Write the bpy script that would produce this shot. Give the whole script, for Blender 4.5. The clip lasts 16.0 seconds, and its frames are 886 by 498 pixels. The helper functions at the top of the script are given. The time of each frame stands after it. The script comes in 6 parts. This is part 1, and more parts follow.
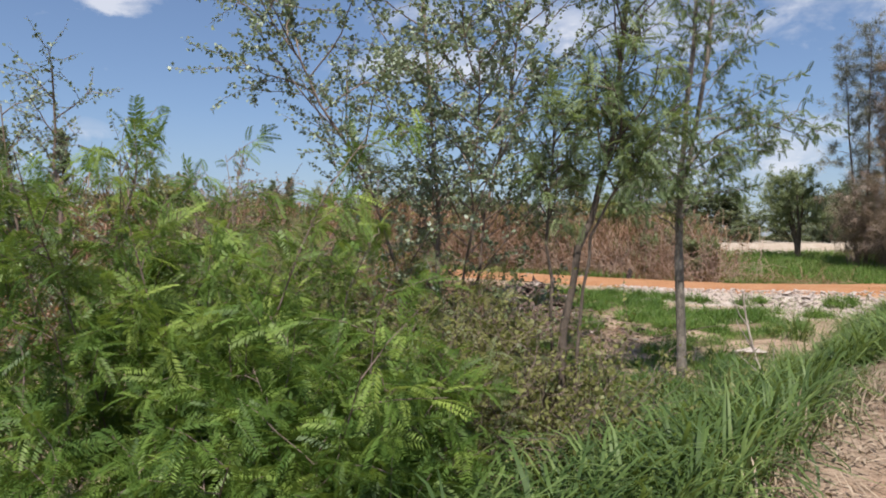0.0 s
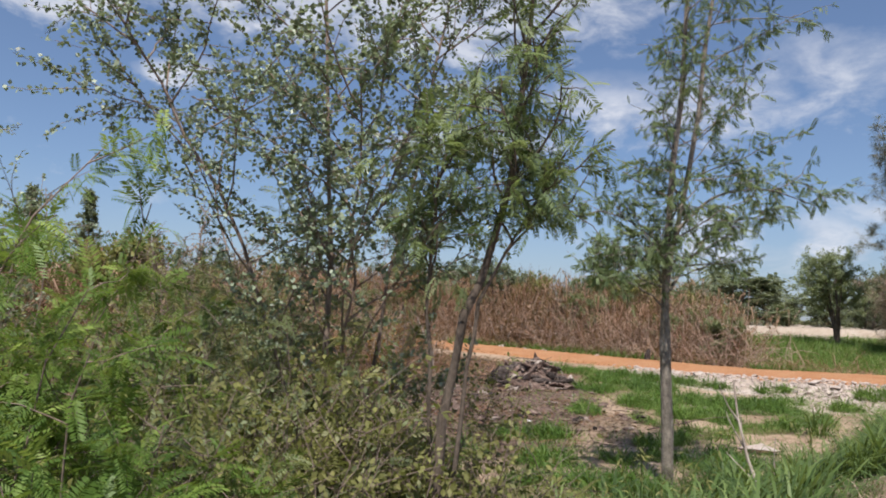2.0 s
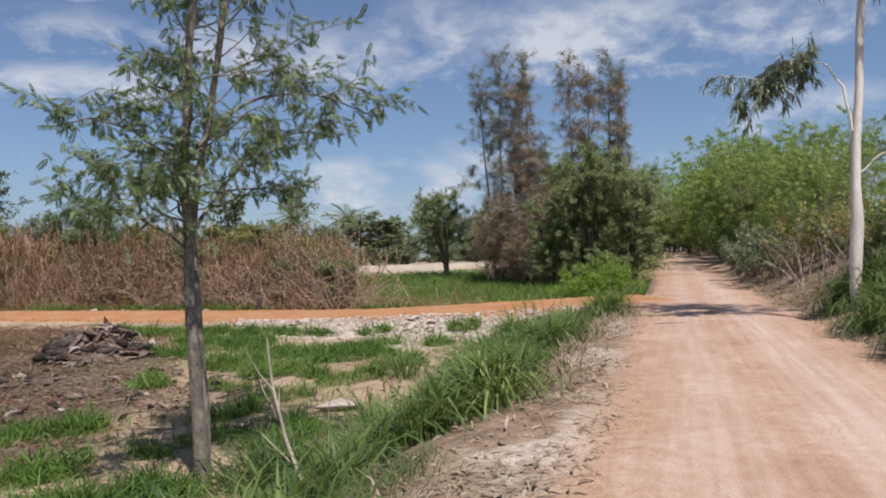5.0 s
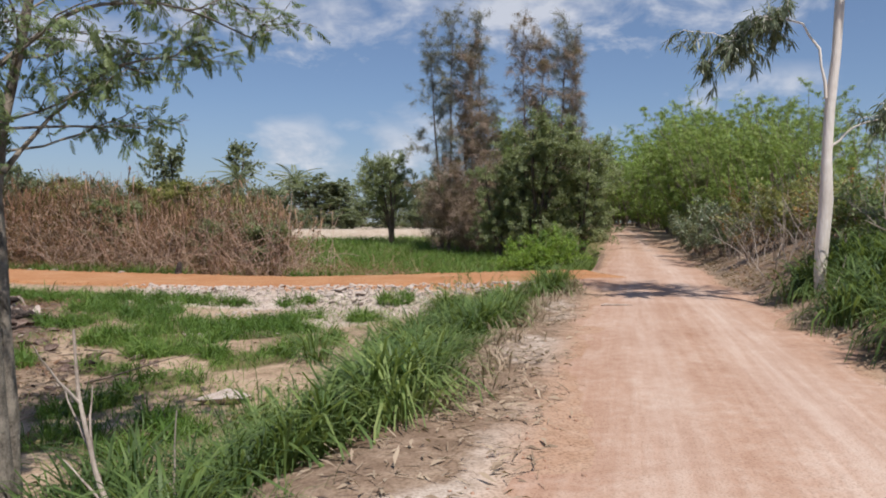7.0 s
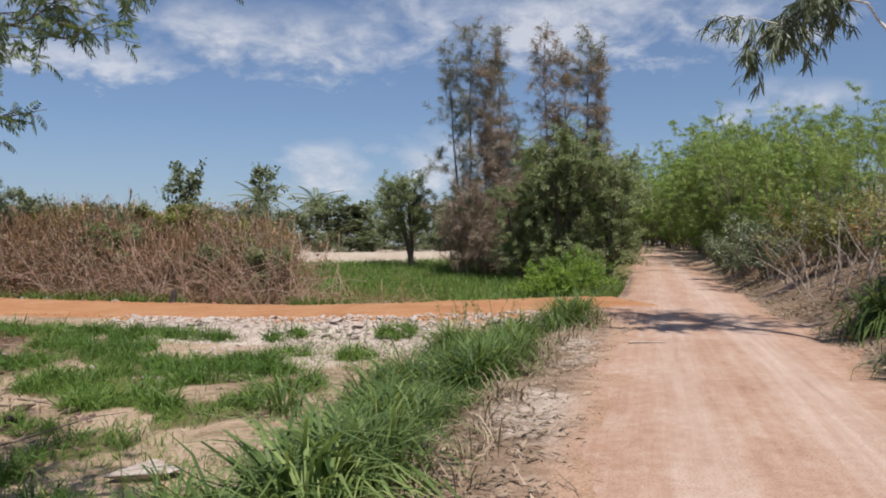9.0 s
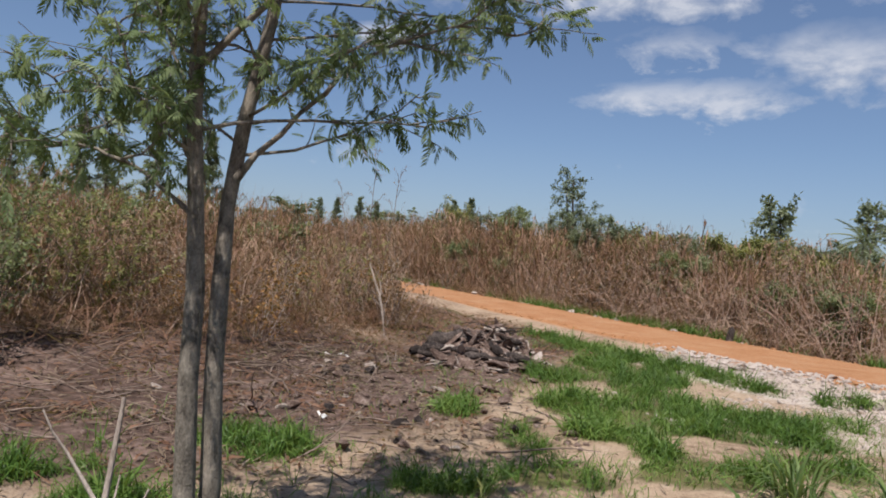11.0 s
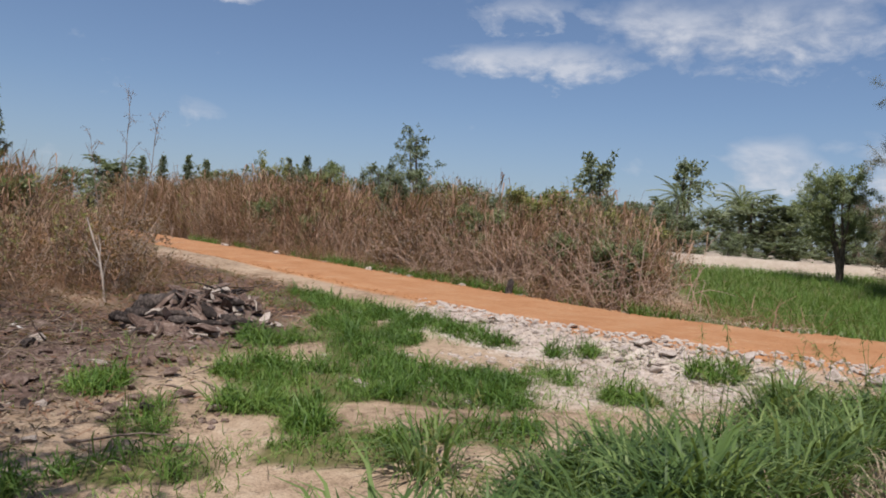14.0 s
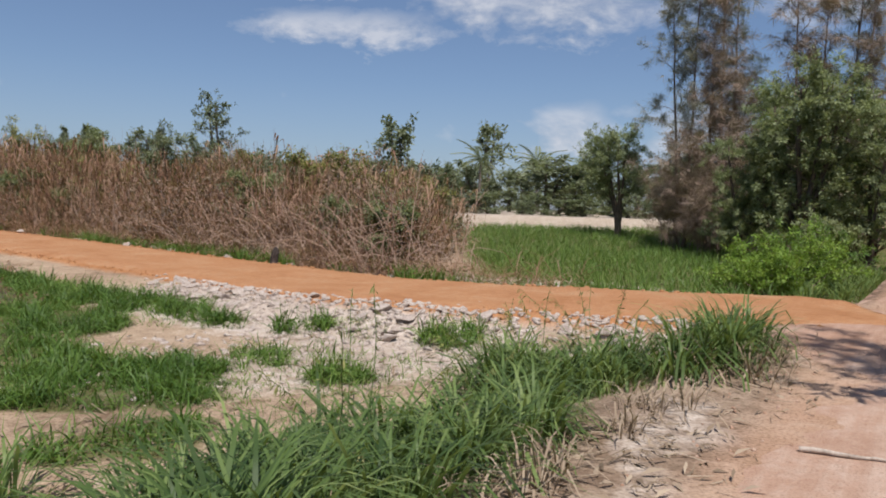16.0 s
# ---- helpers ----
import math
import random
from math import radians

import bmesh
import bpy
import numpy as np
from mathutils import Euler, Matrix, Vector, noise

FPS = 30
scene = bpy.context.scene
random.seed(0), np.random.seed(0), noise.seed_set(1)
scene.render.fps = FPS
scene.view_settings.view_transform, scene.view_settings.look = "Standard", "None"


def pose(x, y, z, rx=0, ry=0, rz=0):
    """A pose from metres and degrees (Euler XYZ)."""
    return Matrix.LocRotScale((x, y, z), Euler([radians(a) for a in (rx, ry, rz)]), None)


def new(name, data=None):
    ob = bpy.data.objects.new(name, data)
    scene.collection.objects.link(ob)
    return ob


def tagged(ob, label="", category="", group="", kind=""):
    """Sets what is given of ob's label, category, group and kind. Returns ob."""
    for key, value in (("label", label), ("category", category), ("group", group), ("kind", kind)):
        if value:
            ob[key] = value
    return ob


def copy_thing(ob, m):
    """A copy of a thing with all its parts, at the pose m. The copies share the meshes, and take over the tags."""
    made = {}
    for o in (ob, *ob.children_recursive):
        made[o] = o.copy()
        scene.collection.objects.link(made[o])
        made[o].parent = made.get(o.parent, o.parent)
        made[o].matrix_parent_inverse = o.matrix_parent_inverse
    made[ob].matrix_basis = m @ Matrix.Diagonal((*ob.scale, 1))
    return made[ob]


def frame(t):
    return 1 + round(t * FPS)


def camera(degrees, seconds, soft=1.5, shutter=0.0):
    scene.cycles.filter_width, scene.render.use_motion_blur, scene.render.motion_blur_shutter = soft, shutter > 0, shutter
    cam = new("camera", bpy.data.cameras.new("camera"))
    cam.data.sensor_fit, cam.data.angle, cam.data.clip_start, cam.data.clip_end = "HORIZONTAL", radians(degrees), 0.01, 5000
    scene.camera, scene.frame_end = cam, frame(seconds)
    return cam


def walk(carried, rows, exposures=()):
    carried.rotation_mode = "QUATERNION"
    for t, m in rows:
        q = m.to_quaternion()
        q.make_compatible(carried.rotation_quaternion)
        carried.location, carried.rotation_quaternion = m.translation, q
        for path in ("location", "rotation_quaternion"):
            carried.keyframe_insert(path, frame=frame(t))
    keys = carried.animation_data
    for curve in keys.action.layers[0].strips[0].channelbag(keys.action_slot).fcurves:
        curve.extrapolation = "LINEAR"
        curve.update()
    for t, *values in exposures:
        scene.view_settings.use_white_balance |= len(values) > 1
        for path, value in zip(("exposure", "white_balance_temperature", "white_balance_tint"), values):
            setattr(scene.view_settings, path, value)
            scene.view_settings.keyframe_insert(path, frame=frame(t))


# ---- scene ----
cam = camera(61.95, 16.0, soft=1.9)
PATH = [
    (0.0, 0.121, 0.044, 1.559, 88.94, -0.07, 3.05),
    (0.5, 0.340, 0.375, 1.541, 90.60, -0.50, 7.39),
    (1.0, 0.583, 0.699, 1.536, 93.11, -1.33, 6.90),
    (1.5, 0.888, 1.065, 1.520, 93.58, -1.71, 5.02),
    (2.0, 1.183, 1.368, 1.508, 94.54, -2.06, 5.83),
    (2.5, 1.467, 1.743, 1.504, 95.96, -2.09, 4.35),
    (3.0, 1.738, 2.149, 1.502, 96.39, -1.67, 4.28),
    (3.5, 1.966, 2.535, 1.509, 96.12, 1.19, 1.42),
    (4.0, 2.242, 2.889, 1.486, 94.21, 1.66, -3.85),
    (4.5, 2.500, 3.309, 1.456, 92.05, 1.97, -14.47),
    (5.0, 2.809, 3.745, 1.439, 90.68, 1.93, -21.30),
    (5.2, 2.959, 3.926, 1.453, 90.50, 1.69, -23.02),
    (7.3, 4.017, 5.368, 1.470, 87.74, -0.06, -25.01),
    (7.5, 4.138, 5.535, 1.475, 87.67, -0.01, -24.59),
    (8.0, 4.501, 5.995, 1.480, 87.76, 0.31, -24.30),
    (8.2, 4.639, 6.156, 1.482, 88.43, 0.36, -24.43),
    (10.3, 5.729, 7.499, 1.496, 90.46, -1.70, -1.58),
    (10.5, 5.824, 7.615, 1.493, 90.33, -2.48, 6.78),
    (11.0, 6.049, 7.931, 1.504, 90.54, -5.10, 20.98),
    (11.5, 6.290, 8.232, 1.530, 93.01, -5.27, 28.64),
    (12.0, 6.576, 8.509, 1.548, 95.32, -7.35, 34.73),
    (12.5, 6.896, 8.837, 1.544, 95.92, -7.78, 33.40),
    (13.0, 7.270, 9.205, 1.538, 96.43, -6.73, 26.20),
    (13.5, 7.624, 9.633, 1.513, 92.00, -5.10, 14.34),
    (14.0, 7.979, 10.005, 1.496, 88.40, -4.12, 9.85),
    (14.5, 8.308, 10.431, 1.467, 87.85, -3.68, 5.14),
    (15.0, 8.676, 10.786, 1.448, 88.08, -2.64, 1.45),
    (15.5, 9.037, 11.169, 1.433, 87.89, -2.03, -3.60),
    (16.0, 9.369, 11.502, 1.421, 86.67, -1.93, -4.15),
]
walk(cam, [(t, pose(*p)) for t, *p in PATH], ((0.0, 1.02), (1.5, 0.95), (4.0, 0.98), (5.0, 0.80), (8.0, 0.78), (12.5, 0.78), (14.0, 0.71), (16.0, 0.71)))

# ---- light ----
SUN_TO = Vector((0.02, -0.48, 0.877)).normalized()
sun_elev = math.asin(SUN_TO.z)
sun_az = math.atan2(SUN_TO.x, SUN_TO.y)
sun = new("sun", bpy.data.lights.new("sun", "SUN"))
sun.data.energy, sun.data.angle, sun.data.color = 3.3, radians(0.53), (1.0, 0.95, 0.89)
sun.rotation_mode = "QUATERNION"
sun.rotation_quaternion = SUN_TO.to_track_quat("Z", "Y")
sun.location = (0, 0, 60)


def node(nt, kind, **sets):
    n = nt.nodes.new(kind)
    for k, v in sets.items():
        n.inputs[k.replace("_", " ")].default_value = v
    return n


def ramp(nt, fac, stops):
    n = nt.nodes.new("ShaderNodeValToRGB")
    els = n.color_ramp.elements
    while len(els) < len(stops):
        els.new(0.5)
    for e, (p, c) in zip(els, stops):
        e.position = p
        e.color = (*c, 1) if len(c) == 3 else c
    nt.links.new(fac, n.inputs["Fac"])
    return n.outputs["Color"]


def maths(nt, op, a, b=None, c=None, clamp=False):
    n = nt.nodes.new("ShaderNodeMath")
    n.operation, n.use_clamp = op, clamp
    for i, v in enumerate((a, b, c)):
        if v is None:
            continue
        if isinstance(v, (int, float)):
            n.inputs[i].default_value = v
        else:
            nt.links.new(v, n.inputs[i])
    return n.outputs[0]


def mixc(nt, fac, a, b, blend="MIX"):
    n = nt.nodes.new("ShaderNodeMix")
    n.data_type, n.blend_type = "RGBA", blend
    for i, v in ((0, fac), (6, a), (7, b)):
        if isinstance(v, (int, float)):
            n.inputs[i].default_value = v
        elif isinstance(v, tuple):
            n.inputs[i].default_value = (*v, 1)
        else:
            nt.links.new(v, n.inputs[i])
    return n.outputs[2]


def noise_tex(nt, vec, scale, detail=4.0, rough=0.55, dist=0.0):
    n = node(nt, "ShaderNodeTexNoise", Scale=scale, Detail=detail, Roughness=rough, Distortion=dist)
    nt.links.new(vec, n.inputs["Vector"])
    return n.outputs["Fac"]


world = bpy.data.worlds.new("sky")
scene.world = world
world.use_nodes = True
wt = world.node_tree
wt.nodes.clear()
w_out = wt.nodes.new("ShaderNodeOutputWorld")
w_bg = wt.nodes.new("ShaderNodeBackground")
sky = wt.nodes.new("ShaderNodeTexSky")
sky.sky_type, sky.sun_disc = "NISHITA", False
sky.sun_elevation, sky.sun_rotation = sun_elev, sun_az
sky.air_density, sky.dust_density, sky.ozone_density = 1.0, 0.3, 3.0
# clouds: banks and puffs by azimuth and height, ragged by noise, and a thin scatter elsewhere
w_co = wt.nodes.new("ShaderNodeTexCoord")
w_sep = wt.nodes.new("ShaderNodeSeparateXYZ")
wt.links.new(w_co.outputs["Generated"], w_sep.inputs[0])
w_az = maths(wt, "MULTIPLY", maths(wt, "ARCTAN2", w_sep.outputs["X"], w_sep.outputs["Y"]), 57.3)
w_el = maths(wt, "MULTIPLY", maths(wt, "ARCSINE", w_sep.outputs["Z"]), 57.3)
w_dir = wt.nodes.new("ShaderNodeMapping")
w_dir.inputs["Scale"].default_value = (1, 1, 1.9)
wt.links.new(w_co.outputs["Generated"], w_dir.inputs[0])
n_big = noise_tex(wt, w_dir.outputs[0], 5.0, 6.0, 0.55, 0.3)
n_mid = noise_tex(wt, w_dir.outputs[0], 15.0, 7.0, 0.6, 0.25)
w_az2 = maths(wt, "ADD", w_az, maths(wt, "MULTIPLY_ADD", n_big, 12.0, -6.0))
w_el2 = maths(wt, "ADD", w_el, maths(wt, "MULTIPLY_ADD", n_mid, 5.0, -2.5))
dens = maths(wt, "MULTIPLY_ADD", n_big, 1.1, -0.60)
# azimuth and height in degrees, half width, half height, thickness
CLOUDS = [(-19, 24.5, 27, 5.5, 1.3), (-26, 16.8, 2.6, 1.0, 0.8), (-8, 16.0, 3.0, 0.8, 0.55), (-3.0, 13.2, 8.0, 1.5, 0.85), (-5, 16.8, 8, 1.0, 0.6), (10.5, 15.2, 9.5, 2.6, 0.9), (23, 16.5, 9, 3.0, 0.55), (34, 16.5, 9.0, 3.0, 0.88),
          (13.8, 6.0, 2.8, 2.4, 0.88), (21.2, 5.8, 2.8, 2.2, 0.85), (17, 4.0, 6.0, 1.5, 0.6), (50, 10.0, 4.0, 1.5, 0.55), (-30.2, 7.4, 2.2, 1.0, 0.7), (-67.5, 11.5, 4.0, 3.2, 1.0), (-26, 16.2, 3.0, 0.9, 0.7), (1, 12.8, 4.0, 0.9, 0.6), (-8, 19.5, 10, 1.6, 0.7), (24, 8.0, 6.0, 1.6, 0.5), (45, 18, 14, 4.0, 0.7),
          (0, 38, 50, 9, 0.7), (90, 30, 30, 12, 0.7), (-110, 30, 35, 11, 0.7), (160, 26, 30, 10, 0.7)]
puff = None
for ca, ce, ra, re_, thick in CLOUDS:
    da = maths(wt, "MULTIPLY", maths(wt, "SUBTRACT", w_az2, float(ca)), 1.0 / ra)
    de = maths(wt, "MULTIPLY", maths(wt, "SUBTRACT", w_el2, float(ce)), 1.0 / re_)
    r2 = maths(wt, "ADD", maths(wt, "MULTIPLY", da, da), maths(wt, "MULTIPLY", de, de))
    near = maths(wt, "MULTIPLY", maths(wt, "SUBTRACT", 1.0, maths(wt, "MULTIPLY", r2, 0.5), clamp=True), thick)
    puff = near if puff is None else maths(wt, "MAXIMUM", puff, near)
dens = maths(wt, "ADD", maths(wt, "MULTIPLY", puff, 0.85), dens)
dens = maths(wt, "ADD", dens, maths(wt, "MULTIPLY_ADD", n_mid, 1.4, -0.70))
c_all = ramp(wt, dens, [(0.20, (0, 0, 0)), (0.46, (0.26, 0.26, 0.26)), (0.80, (0.78, 0.78, 0.78))])
haze = ramp(wt, w_sep.outputs["Z"], [(0.0, (0.55, 0.55, 0.55)), (0.16, (0.18, 0.18, 0.18)), (0.45, (0.12, 0.12, 0.12))])
clear = mixc(wt, haze, mixc(wt, 1.0, sky.outputs["Color"], (0.77, 0.83, 0.94), "MULTIPLY"), (3.0, 3.7, 5.3))
shade = ramp(wt, n_mid, [(0.35, (4.9, 5.3, 6.3)), (0.62, (6.9, 7.1, 7.8))])
final = mixc(wt, c_all, clear, shade)
wt.links.new(final, w_bg.inputs["Color"])
w_bg.inputs["Strength"].default_value = 0.058
wt.links.new(w_bg.outputs[0], w_out.inputs[0])


# ---- materials ----
def material(name):
    m = bpy.data.materials.new(name)
    m.use_nodes = True
    nt = m.node_tree
    nt.nodes.clear()
    out = nt.nodes.new("ShaderNodeOutputMaterial")
    bs = nt.nodes.new("ShaderNodeBsdfPrincipled")
    nt.links.new(bs.outputs[0], out.inputs[0])
    return m, nt, bs, out


def obj_co(nt):
    return nt.nodes.new("ShaderNodeTexCoord").outputs["Object"]


def attr(nt, name):
    n = nt.nodes.new("ShaderNodeAttribute")
    n.attribute_name = name
    return n.outputs["Fac"]


def bump(nt, bs, h, strength, dist):
    b = node(nt, "ShaderNodeBump", Strength=strength, Distance=dist)
    nt.links.new(h, b.inputs["Height"])
    nt.links.new(b.outputs[0], bs.inputs["Normal"])


def leaf_mat(name, dark, mid, light, rough=0.5, trans=0.3, spec=0.35):
    """Leaves: the tone of each leaf picks its colour; some light passes through."""
    m, nt, bs, out = material(name)
    t = attr(nt, "tone")
    n = noise_tex(nt, obj_co(nt), 1.7, 3.0)
    f = maths(nt, "ADD", maths(nt, "MULTIPLY", t, 0.75), maths(nt, "MULTIPLY_ADD", n, 0.6, -0.18), clamp=True)
    col = ramp(nt, f, [(0.05, dark), (0.5, mid), (0.95, light)])
    nt.links.new(col, bs.inputs["Base Color"])
    bs.inputs["Roughness"].default_value = rough
    bs.inputs["Specular IOR Level"].default_value = spec
    tr = nt.nodes.new("ShaderNodeBsdfTranslucent")
    nt.links.new(mixc(nt, 0.35, col, (0.35, 0.42, 0.05)), tr.inputs["Color"])
    mx = nt.nodes.new("ShaderNodeMixShader")
    mx.inputs[0].default_value = trans
    nt.links.new(bs.outputs[0], mx.inputs[1])
    nt.links.new(tr.outputs[0], mx.inputs[2])
    nt.links.new(mx.outputs[0], out.inputs[0])
    return m


def bark_mat(name, dark, light, scale=6.0, stretch=0.25, rough=0.9):
    m, nt, bs, out = material(name)
    mp = nt.nodes.new("ShaderNodeMapping")
    mp.inputs["Scale"].default_value = (1, 1, stretch)
    nt.links.new(obj_co(nt), mp.inputs[0])
    n1 = noise_tex(nt, mp.outputs[0], scale, 6.0, 0.62)
    n2 = noise_tex(nt, mp.outputs[0], scale * 7, 4.0, 0.6)
    f = maths(nt, "ADD", maths(nt, "MULTIPLY", n1, 0.65), maths(nt, "MULTIPLY", n2, 0.35))
    nt.links.new(ramp(nt, f, [(0.36, dark), (0.62, light)]), bs.inputs["Base Color"])
    bs.inputs["Roughness"].default_value = rough
    bump(nt, bs, f, 0.9, 0.03)
    return m


def earth_mat(name, stops, scale=0.9, bumpy=0.35):
    """Soil and stone: patches, clods and grit."""
    m, nt, bs, out = material(name)
    co = obj_co(nt)
    n1 = noise_tex(nt, co, scale, 5.0, 0.6)
    n2 = noise_tex(nt, co, scale * 9, 5.0, 0.65)
    n3 = noise_tex(nt, co, scale * 60, 3.0, 0.6)
    f = maths(nt, "ADD", maths(nt, "MULTIPLY", n1, 0.55), maths(nt, "MULTIPLY", n2, 0.45))
    col = ramp(nt, f, stops)
    spk = ramp(nt, n3, [(0.36, (0.62, 0.58, 0.55)), (0.5, (1, 1, 1)), (0.68, (1.18, 1.16, 1.13))])
    col = mixc(nt, 0.8, col, spk, "MULTIPLY")
    nt.links.new(col, bs.inputs["Base Color"])
    bs.inputs["Roughness"].default_value = 0.95
    bs.inputs["Specular IOR Level"].default_value = 0.15
    h = maths(nt, "ADD", maths(nt, "MULTIPLY", n2, 0.7), maths(nt, "MULTIPLY", n3, 0.3))
    bump(nt, bs, h, bumpy, 0.06)
    return m


def ground_mat():
    """The ground: sand, with burnt soil, leaf litter, pale marl and orange laterite by zone."""
    m, nt, bs, out = material("ground_soil")
    co = obj_co(nt)
    n1 = noise_tex(nt, co, 0.55, 6.0, 0.62)
    n2 = noise_tex(nt, co, 5.0, 6.0, 0.65)
    n3 = noise_tex(nt, co, 42.0, 4.0, 0.6)
    nz = maths(nt, "ADD", maths(nt, "MULTIPLY", n1, 0.5), maths(nt, "MULTIPLY", n2, 0.5))
    sand = ramp(nt, nz, [(0.36, (0.176, 0.119, 0.078)), (0.46, (0.316, 0.228, 0.158)), (0.54, (0.377, 0.280, 0.197)), (0.64, (0.455, 0.359, 0.272))])
    def zone(base, name, stops, soft=0.25):
        a = attr(nt, name)
        f = ramp(nt, maths(nt, "ADD", a, maths(nt, "MULTIPLY_ADD", n2, 0.9, -0.45)), [(0.5 - soft, (0, 0, 0)), (0.5 + soft, (1, 1, 1))])
        return mixc(nt, f, base, ramp(nt, nz, stops))
    col = zone(sand, "far", [(0.35, (0.068, 0.076, 0.027)), (0.5, (0.122, 0.099, 0.046)), (0.65, (0.182, 0.129, 0.068))])
    col = zone(col, "green", [(0.35, (0.053, 0.068, 0.023)), (0.5, (0.122, 0.114, 0.046)), (0.65, (0.258, 0.205, 0.122))])
    col = zone(col, "litter", [(0.34, (0.106, 0.068, 0.046)), (0.48, (0.228, 0.160, 0.114)), (0.62, (0.350, 0.266, 0.198))])
    col = zone(col, "pale", [(0.35, (0.34, 0.27, 0.22)), (0.5, (0.46, 0.385, 0.325)), (0.65, (0.56, 0.49, 0.435))])
    col = zone(col, "burnt", [(0.38, (0.032, 0.020, 0.015)), (0.5, (0.098, 0.064, 0.051)), (0.6, (0.20, 0.138, 0.115))])
    col = zone(col, "roadside", [(0.36, (0.30, 0.18, 0.115)), (0.5, (0.37, 0.235, 0.16)), (0.64, (0.43, 0.30, 0.22))], 0.35)
    col = zone(col, "orange", [(0.35, (0.294, 0.127, 0.050)), (0.5, (0.388, 0.180, 0.077)), (0.65, (0.442, 0.241, 0.121))])
    spk = ramp(nt, n3, [(0.36, (0.6, 0.57, 0.54)), (0.5, (1, 1, 1)), (0.66, (1.15, 1.15, 1.15))])
    col = mixc(nt, 0.85, col, spk, "MULTIPLY")
    nt.links.new(col, bs.inputs["Base Color"])
    bs.inputs["Roughness"].default_value = 0.96
    bs.inputs["Specular IOR Level"].default_value = 0.12
    bump(nt, bs, maths(nt, "ADD", maths(nt, "MULTIPLY", n2, 0.7), maths(nt, "MULTIPLY", n3, 0.3)), 0.45, 0.08)
    return m


def road_mat():
    """Packed laterite with pale wheel tracks along the road's own direction."""
    m, nt, bs, out = material("road_laterite")
    co = obj_co(nt)
    n1 = noise_tex(nt, co, 0.7, 5.0, 0.6)
    n2 = noise_tex(nt, co, 7.0, 6.0, 0.66)
    n3 = noise_tex(nt, co, 70.0, 3.0, 0.6)
    mp = nt.nodes.new("ShaderNodeMapping")
    mp.inputs["Rotation"].default_value = (0, 0, radians(38.5))
    nt.links.new(co, mp.inputs[0])
    mp2 = nt.nodes.new("ShaderNodeMapping")
    mp2.inputs["Scale"].default_value = (9.0, 0.35, 1)
    nt.links.new(mp.outputs[0], mp2.inputs[0])
    streak = noise_tex(nt, mp2.outputs[0], 1.0, 5.0, 0.6)
    tr = attr(nt, "track")
    f = maths(nt, "ADD", maths(nt, "MULTIPLY", n1, 0.4), maths(nt, "MULTIPLY", n2, 0.35))
    f = maths(nt, "ADD", f, maths(nt, "MULTIPLY", streak, 0.25))
    col = ramp(nt, f, [(0.36, (0.285, 0.160, 0.106)), (0.5, (0.376, 0.240, 0.174)), (0.62, (0.45, 0.328, 0.26))])
    col = mixc(nt, maths(nt, "MULTIPLY", tr, maths(nt, "MULTIPLY_ADD", streak, 1.2, -0.1, clamp=True)), col, (0.505, 0.400, 0.340))
    spk = ramp(nt, n3, [(0.33, (0.6, 0.55, 0.5)), (0.47, (1, 1, 1)), (0.68, (1.16, 1.16, 1.16))])
    col = mixc(nt, 0.7, col, spk, "MULTIPLY")
    nt.links.new(col, bs.inputs["Base Color"])
    bs.inputs["Roughness"].default_value = 0.95
    bs.inputs["Specular IOR Level"].default_value = 0.12
    bump(nt, bs, maths(nt, "ADD", maths(nt, "MULTIPLY", n2, 0.5), maths(nt, "ADD", maths(nt, "MULTIPLY", n3, 0.3), maths(nt, "MULTIPLY", streak, 0.6))), 0.45, 0.05)
    return m


M_GROUND = ground_mat()
M_ROAD = road_mat()
M_ORANGE = earth_mat("side_road_laterite", [(0.36, (0.308, 0.141, 0.063)), (0.5, (0.375, 0.187, 0.091)), (0.64, (0.408, 0.241, 0.134))], scale=0.8, bumpy=0.35)
M_MARL = earth_mat("pale_marl", [(0.35, (0.32, 0.255, 0.22)), (0.5, (0.45, 0.38, 0.335)), (0.65, (0.54, 0.475, 0.43))], scale=1.6, bumpy=0.5)
M_SAND = earth_mat("bank_sand", [(0.35, (0.32, 0.255, 0.2)), (0.5, (0.39, 0.325, 0.265)), (0.65, (0.45, 0.39, 0.33))], scale=0.5, bumpy=0.4)
M_CHAR = earth_mat("charred_wood", [(0.35, (0.014, 0.011, 0.011)), (0.5, (0.053, 0.042, 0.038)), (0.66, (0.198, 0.160, 0.144))], scale=3.0, bumpy=0.8)
M_ASH = earth_mat("ashen_clods", [(0.35, (0.06, 0.038, 0.03)), (0.5, (0.155, 0.105, 0.086)), (0.64, (0.36, 0.28, 0.24))], scale=2.0, bumpy=0.6)
M_DEADWOOD = bark_mat("weathered_dead_wood", (0.20, 0.155, 0.125), (0.50, 0.42, 0.36), 9.0, 0.3)
M_CANE = bark_mat("bleached_brown_cane", (0.24, 0.15, 0.105), (0.50, 0.365, 0.28), 9.0, 0.3)
M_BARK_GREY = bark_mat("grey_bark", (0.06, 0.048, 0.038), (0.32, 0.275, 0.225), 14.0, 0.6)
M_BARK_DARK = bark_mat("dark_bark", (0.05, 0.037, 0.028), (0.17, 0.13, 0.10), 10.0, 0.4)
M_BARK_PALE = bark_mat("pale_smooth_bark", (0.55, 0.48, 0.42), (0.76, 0.70, 0.65), 3.0, 0.3, 0.7)
M_BARK_BROWN = bark_mat("brown_bark", (0.11, 0.075, 0.055), (0.28, 0.21, 0.17), 8.0, 0.3)
